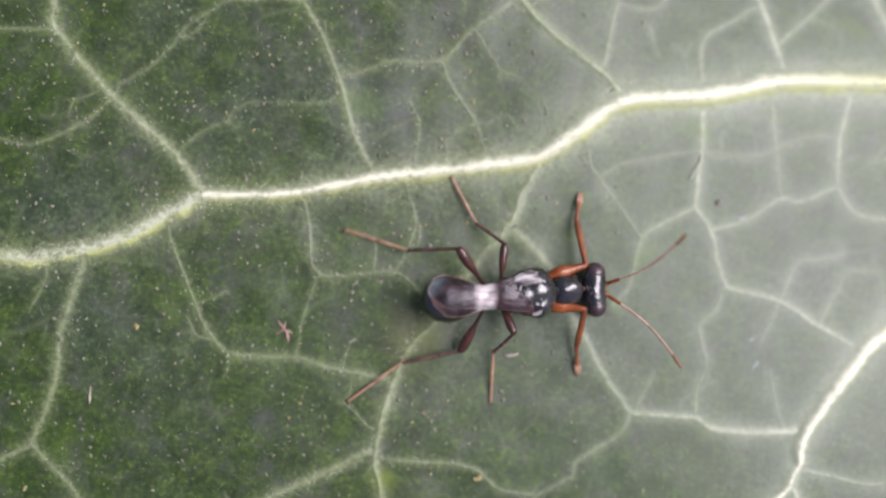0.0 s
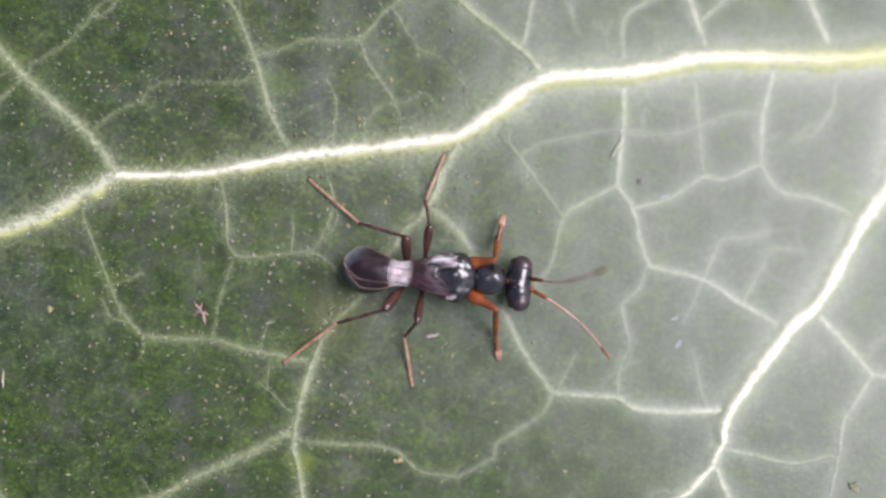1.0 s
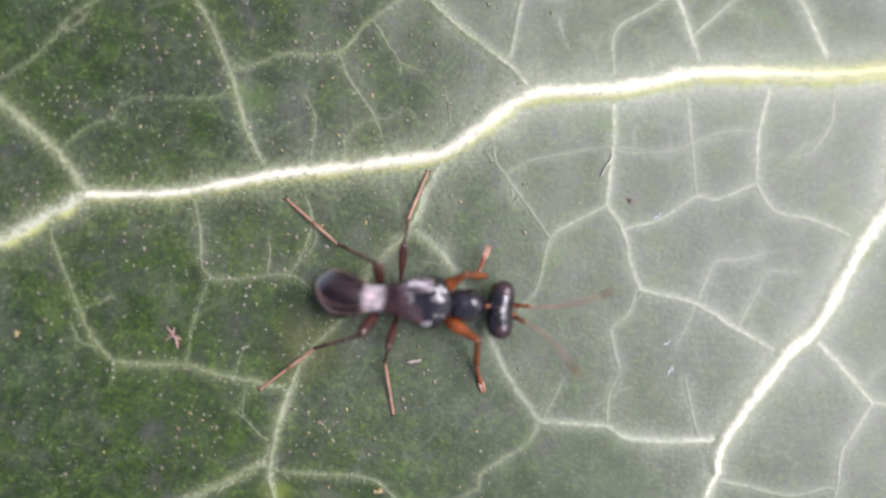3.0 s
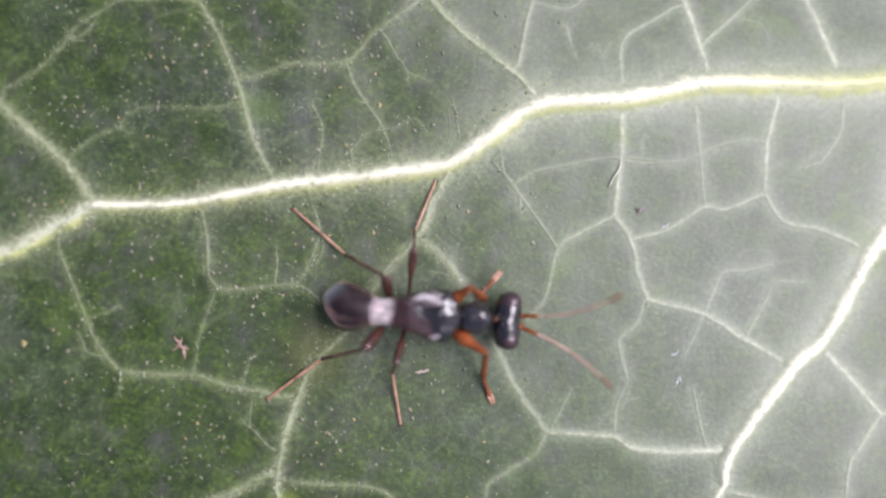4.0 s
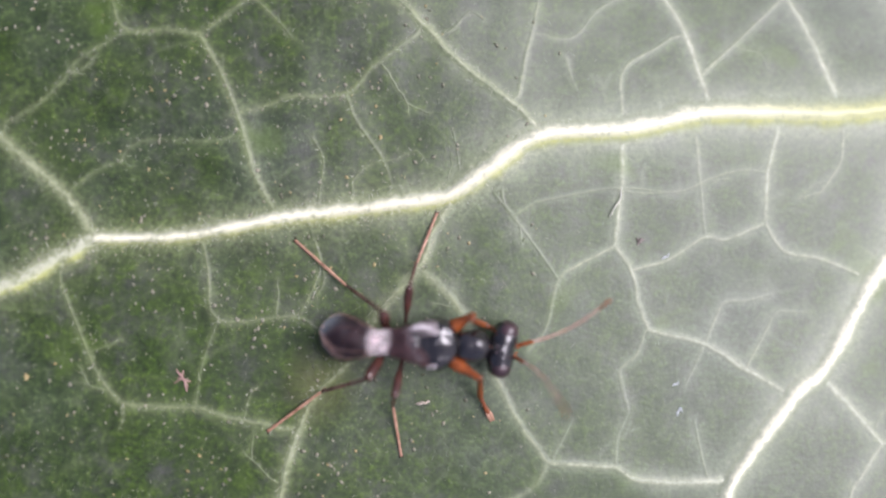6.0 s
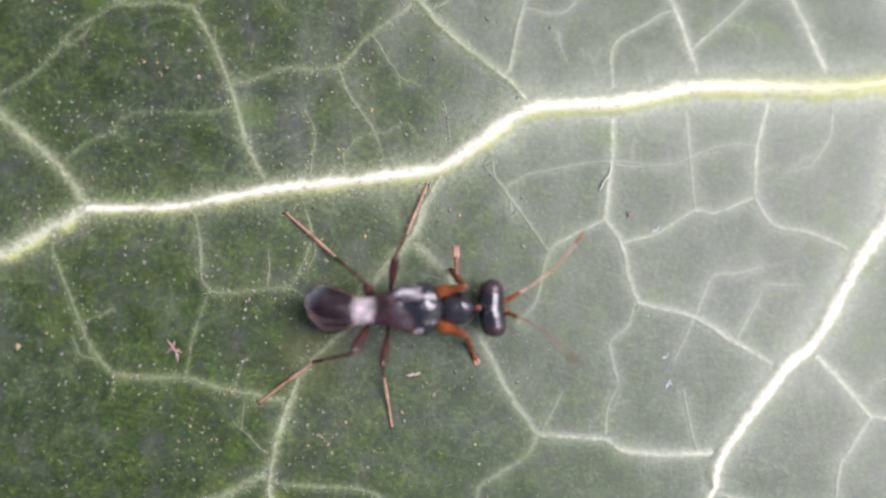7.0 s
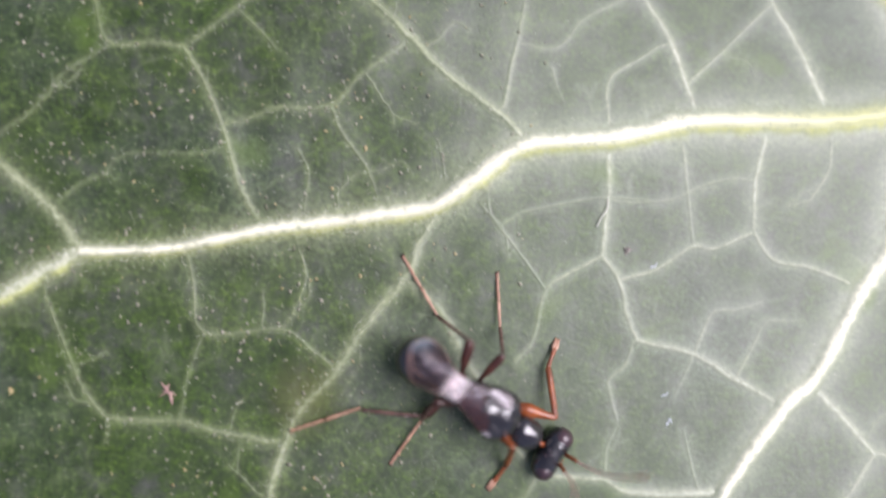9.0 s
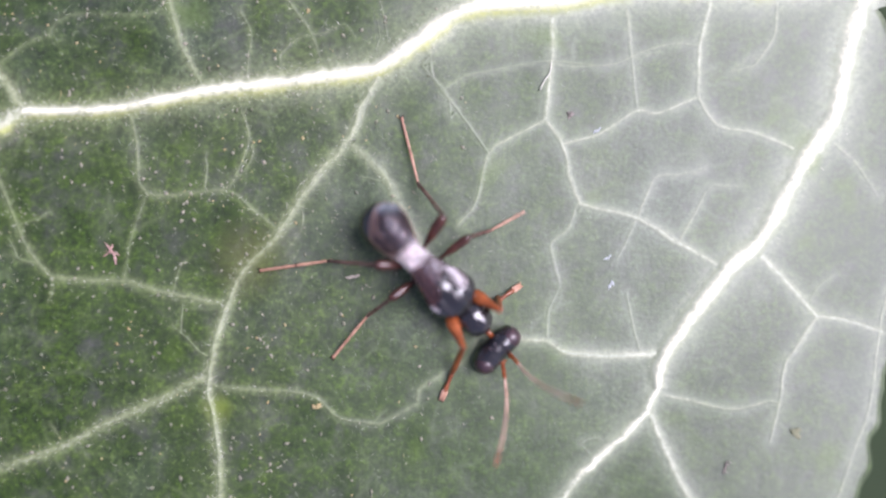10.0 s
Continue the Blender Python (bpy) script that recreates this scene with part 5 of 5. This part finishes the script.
    stance(5, (-0.66, -1.92, 1.05, -3.8, 1), (1.62, -2.11, 0.88, -17.0),
           hind_left=((-1.87, -0.93, 1.58), (-3.11, -0.24, 0.47), (-4.68, 1.12, 0.31)),
           mid_left=((-1.11, -0.06, 1.45), (-1.03, 0.47, 0.36), (-0.43, 1.97, 0.08)),
           fore_left=((0.90, -0.67, 1.50), (1.53, -1.42, 0.57), (1.91, -1.82, 0.45)),
           fore_right=((1.01, -3.04, 1.46), (1.07, -3.99, 0.30), (1.29, -4.65, -0.02)),
           mid_right=((-1.57, -3.28, 1.43), (-1.70, -3.79, 0.40), (-1.49, -5.26, 0.14)),
           hind_right=((-2.36, -2.94, 1.54), (-3.81, -3.36, 0.51), (-5.36, -4.52, 0.35)),
           antenna_left=((2.08, -1.85, 0.81), (4.87, -1.01, 1.86)), antenna_right=((1.96, -2.23, 0.82), (4.10, -4.44, 1.74)))
    stance(5.5, (-0.68, -1.90, 1.05, -4.0, 1), (1.51, -2.12, 0.89, -17.0),
           hind_left=((-1.87, -0.89, 1.65), (-3.11, -0.24, 0.47), (-4.68, 1.12, 0.31)),
           mid_left=((-1.14, -0.11, 1.39), (-1.03, 0.47, 0.36), (-0.43, 1.97, 0.08)),
           fore_left=((0.62, -0.91, 1.52), (0.95, -1.35, 0.60), (1.17, -1.70, 0.49)),
           fore_right=((0.89, -2.93, 1.45), (0.91, -3.89, 0.30), (1.35, -4.69, -0.02)),
           mid_right=((-1.55, -3.32, 1.47), (-1.70, -3.79, 0.40), (-1.49, -5.26, 0.14)),
           hind_right=((-2.32, -2.81, 1.42), (-3.81, -3.36, 0.51), (-5.36, -4.52, 0.35)),
           antenna_left=((1.93, -1.93, 0.82), (4.62, -0.78, 1.83)), antenna_right=((1.89, -2.21, 0.82), (2.89, -3.55, 3.43)))
    stance(7, (-0.88, -1.72, 1.06, 1.0, 1), (1.50, -1.71, 0.89, 5.0),
           hind_left=((-2.07, -1.00, 1.67), (-3.11, -0.24, 0.47), (-4.68, 1.12, 0.31)),
           mid_left=((-1.29, -0.20, 1.40), (-1.03, 0.47, 0.36), (-0.43, 1.97, 0.08)),
           fore_left=((0.69, -1.04, 1.52), (0.47, -0.79, 0.75), (0.46, -0.20, 0.73)),
           fore_right=((0.74, -2.45, 1.51), (0.89, -2.85, 0.30), (1.08, -3.35, -0.01)),
           mid_right=((-1.65, -3.34, 1.51), (-1.70, -3.79, 0.40), (-1.49, -5.26, 0.14)),
           hind_right=((-2.46, -2.92, 1.69), (-3.81, -3.36, 0.51), (-5.36, -4.52, 0.35)),
           antenna_left=((2.01, -1.53, 0.81), (4.31, 0.70, 1.35)), antenna_right=((2.01, -1.87, 0.81), (3.66, -3.00, 3.18)))
    stance(7.5, (-0.76, -1.69, 1.05, 3.0, 1), (1.62, -1.63, 0.88, 2.0),
           hind_left=((-2.03, -0.90, 1.66), (-3.11, -0.24, 0.47), (-4.68, 1.12, 0.31)),
           mid_left=((-1.26, -0.11, 1.36), (-1.03, 0.47, 0.36), (-0.43, 1.97, 0.08)),
           fore_left=((0.85, -0.91, 1.51), (0.45, -0.56, 0.75), (0.38, 0.05, 0.73)),
           fore_right=((0.85, -2.28, 1.51), (1.02, -2.80, 0.30), (1.24, -3.25, -0.01)),
           mid_right=((-1.50, -3.25, 1.48), (-1.70, -3.79, 0.40), (-1.49, -5.26, 0.14)),
           hind_right=((-2.41, -2.99, 1.56), (-3.81, -3.36, 0.51), (-5.36, -4.52, 0.35)),
           antenna_left=((2.05, -1.39, 0.81), (3.63, 0.78, 2.35)), antenna_right=((2.05, -1.72, 0.81), (4.82, -3.20, 1.75)))
    stance(8, (-0.69, -1.84, 1.05, -4.0, 1), (1.57, -1.95, 0.89, 0.0),
           hind_left=((-1.96, -0.78, 1.66), (-3.11, -0.24, 0.47), (-4.68, 1.12, 0.31)),
           mid_left=((-1.26, -0.08, 1.44), (-1.03, 0.47, 0.36), (-0.43, 1.97, 0.08)),
           fore_left=((0.93, -1.12, 1.50), (0.42, -0.72, 0.69), (0.27, -0.06, 0.64)),
           fore_right=((0.72, -2.49, 1.51), (0.89, -3.15, 0.31), (1.12, -3.85, -0.01)),
           mid_right=((-1.62, -3.38, 1.48), (-1.70, -3.79, 0.40), (-1.49, -5.26, 0.14)),
           hind_right=((-2.43, -2.81, 1.48), (-3.81, -3.36, 0.51), (-5.36, -4.52, 0.35)),
           antenna_left=((2.08, -1.91, 0.81), (4.70, -0.82, 2.06)), antenna_right=((2.03, -2.21, 0.81), (3.02, -4.47, 2.69)))
    stance(8.2, (-0.58, -2.08, 1.07, -15.7, 5), (1.51, -2.50, 0.77, -12.0),
           hind_left=((-1.84, -0.52, 1.65), (-3.19, -0.16, 0.48), (-4.71, 1.14, 0.31)),
           mid_left=((-0.97, -0.23, 1.34), (-1.05, 0.45, 0.36), (-0.40, 1.90, 0.08)),
           fore_left=((0.89, -1.67, 1.50), (0.74, -1.02, 0.55), (0.86, -0.36, 0.41)),
           fore_right=((0.48, -3.11, 1.53), (0.47, -3.80, 0.33), (0.53, -4.48, 0.03)),
           mid_right=((-1.62, -3.45, 1.43), (-1.81, -4.03, 0.40), (-1.45, -5.30, 0.13)),
           hind_right=((-2.41, -2.94, 1.55), (-3.87, -3.41, 0.52), (-5.31, -4.59, 0.34)),
           antenna_left=((1.93, -2.58, 0.70), (3.38, -1.10, 3.00)), antenna_right=((1.76, -3.13, 0.71), (1.84, -2.97, 3.80)))
    stance(8.5, (-0.50, -2.26, 1.10, -21.8, 11), (1.19, -3.17, 0.61, -26.0),
           hind_left=((-1.43, -0.38, 1.63), (-2.71, -0.10, 0.45), (-4.76, 1.13, 0.31)),
           mid_left=((-0.54, -0.67, 1.10), (-0.82, 0.23, 0.35), (-0.42, 1.93, 0.08)),
           fore_left=((1.07, -2.39, 1.39), (0.76, -1.40, 0.31), (1.07, -0.58, -0.01)),
           fore_right=((0.85, -3.09, 1.51), (0.57, -3.95, 0.32), (0.12, -4.73, 0.05)),
           mid_right=((-1.47, -2.75, 1.15), (-1.63, -3.66, 0.39), (-1.43, -5.32, 0.13)),
           hind_right=((-2.07, -2.88, 1.16), (-3.73, -3.37, 0.51), (-5.29, -4.51, 0.34)),
           antenna_left=((1.63, -3.26, 0.53), (3.96, -2.45, 2.40)), antenna_right=((1.41, -3.81, 0.55), (1.46, -4.85, 3.47)))
    stance(8.7, (0.37, -2.68, 1.05, -26.8, 11), (2.24, -3.76, 0.55, -28.0),
           hind_left=((-0.96, -0.41, 0.41), (-2.78, 0.02, 0.46), (-4.67, 1.08, 0.31)),
           mid_left=((0.41, -0.79, 1.02), (-0.22, -0.05, 0.31), (-0.45, 1.86, 0.08)),
           fore_left=((2.32, -2.64, 1.40), (1.95, -1.76, 0.25), (1.08, -0.93, -0.01)),
           fore_right=((1.70, -3.97, 1.03), (1.33, -5.22, 0.28), (1.08, -6.07, -0.00)),
           mid_right=((-0.26, -3.27, 1.19), (-0.95, -3.79, 0.36), (-1.45, -5.31, 0.13)),
           hind_right=((-1.65, -3.39, 1.11), (-3.39, -3.55, 0.49), (-5.28, -4.56, 0.34)),
           antenna_left=((2.55, -3.82, 0.49), (5.16, -2.57, 1.59)), antenna_right=((2.32, -4.15, 0.50), (2.42, -4.23, 3.59)))
    stance(9, (1.48, -3.40, 1.00, -36.1, 12), (3.35, -4.85, 0.46, -32.0),
           hind_left=((0.95, -1.43, 1.50), (0.03, -0.81, 0.30), (-1.10, 1.15, 0.11)),
           mid_left=((1.90, -1.88, 1.16), (1.89, -1.16, 0.20), (1.84, 0.35, -0.05)),
           fore_left=((3.47, -3.79, 0.61), (3.33, -2.36, 0.17), (3.67, -1.55, -0.15)),
           fore_right=((2.15, -4.43, 1.44), (2.03, -5.29, 0.24), (1.36, -6.21, -0.02)),
           mid_right=((-0.05, -3.19, 1.19), (-0.49, -3.91, 0.33), (-1.41, -5.22, 0.13)),
           hind_right=((-0.41, -3.77, 0.42), (-2.42, -3.54, 0.44), (-4.46, -4.23, 0.30)),
           antenna_left=((3.86, -5.09, 0.39), (5.58, -4.84, 2.95)), antenna_right=((3.60, -5.42, 0.40), (3.42, -5.75, 3.48)))
    stance(9.2, (1.70, -3.63, 0.98, -42.8, 12), (3.51, -5.28, 0.45, -38.0),
           hind_left=((1.48, -1.37, 1.47), (0.29, -0.67, 0.29), (-1.01, 1.12, 0.11)),
           mid_left=((2.39, -1.95, 1.26), (2.39, -1.43, 0.17), (3.19, -0.12, -0.12)),
           fore_left=((3.53, -4.32, 0.99), (3.14, -3.12, 0.18), (3.40, -2.22, -0.13)),
           fore_right=((2.37, -4.95, 1.43), (1.77, -5.62, 0.26), (1.10, -6.44, -0.01)),
           mid_right=((0.38, -3.63, 1.19), (-0.14, -4.26, 0.31), (-1.34, -5.43, 0.13)),
           hind_right=((-0.01, -3.36, 1.40), (-1.56, -3.38, 0.39), (-3.59, -3.67, 0.25)),
           antenna_left=((3.85, -5.68, 0.39), (4.75, -5.17, 3.31)), antenna_right=((3.68, -5.92, 0.40), (3.12, -6.54, 3.38)))
    stance(9.5, (1.81, -3.97, 0.97, -43.4, 11), (3.64, -5.61, 0.48, -45.0),
           hind_left=((1.94, -1.85, 1.45), (1.16, -0.86, 0.24), (0.70, 0.95, 0.01)),
           mid_left=((2.47, -2.09, 1.19), (2.39, -1.46, 0.17), (3.13, -0.17, -0.12)),
           fore_left=((3.57, -4.57, 1.36), (3.72, -4.38, 0.27), (4.41, -4.09, 0.01)),
           fore_right=((2.41, -5.16, 1.42), (1.85, -5.86, 0.25), (1.03, -6.81, -0.00)),
           mid_right=((0.36, -4.35, 0.80), (-0.47, -5.07, 0.33), (-1.56, -6.54, 0.14)),
           hind_right=((-0.03, -3.39, 1.44), (-1.55, -3.38, 0.39), (-3.78, -3.63, 0.26)),
           antenna_left=((3.98, -6.17, 0.41), (5.97, -6.31, 2.78)), antenna_right=((3.73, -6.34, 0.42), (3.12, -8.34, 2.71)))
    stance(9.7, (2.00, -4.15, 0.96, -46.1, 11), (3.63, -5.87, 0.48, -40.0),
           hind_left=((2.09, -1.88, 1.44), (1.13, -0.99, 0.24), (0.62, 0.90, 0.02)),
           mid_left=((2.57, -2.51, 1.12), (2.75, -1.83, 0.15), (3.19, -0.80, -0.12)),
           fore_left=((3.50, -4.66, 1.36), (3.66, -4.35, 0.28), (4.38, -4.07, 0.02)),
           fore_right=((2.75, -5.05, 1.40), (2.47, -6.01, 0.34), (1.83, -7.16, 0.16)),
           mid_right=((0.53, -4.65, 1.00), (-0.36, -5.08, 0.32), (-1.57, -6.58, 0.14)),
           hind_right=((-0.13, -3.40, 1.56), (-1.52, -3.35, 0.39), (-3.57, -3.65, 0.25)),
           antenna_left=((3.97, -6.17, 0.41), (5.86, -6.70, 2.81)), antenna_right=((3.80, -6.41, 0.42), (3.60, -9.41, 1.38)))
    stance(10, (1.91, -4.06, 0.97, -46.4, 11), (3.47, -5.95, 0.49, -44.0),
           hind_left=((1.95, -2.05, 1.45), (1.18, -1.00, 0.24), (0.67, 1.08, 0.02)),
           mid_left=((2.68, -2.64, 1.09), (3.35, -2.43, 0.12), (4.09, -2.03, -0.17)),
           fore_left=((3.54, -4.74, 1.36), (3.56, -4.53, 0.28), (4.26, -4.09, 0.02)),
           fore_right=((2.49, -5.78, 1.38), (2.16, -6.69, 0.24), (1.68, -7.90, -0.04)),
           mid_right=((0.38, -4.42, 1.08), (-0.37, -4.97, 0.32), (-1.68, -6.52, 0.15)),
           hind_right=((0.01, -3.43, 1.40), (-1.53, -3.31, 0.39), (-3.69, -3.60, 0.26)),
           antenna_left=((4.04, -6.25, 0.41), (5.65, -7.13, 2.91)), antenna_right=((3.67, -6.67, 0.43), (3.30, -9.26, 2.09)))
    for thing, rows in ROWS.items():
        walk(thing, rows)


motions()
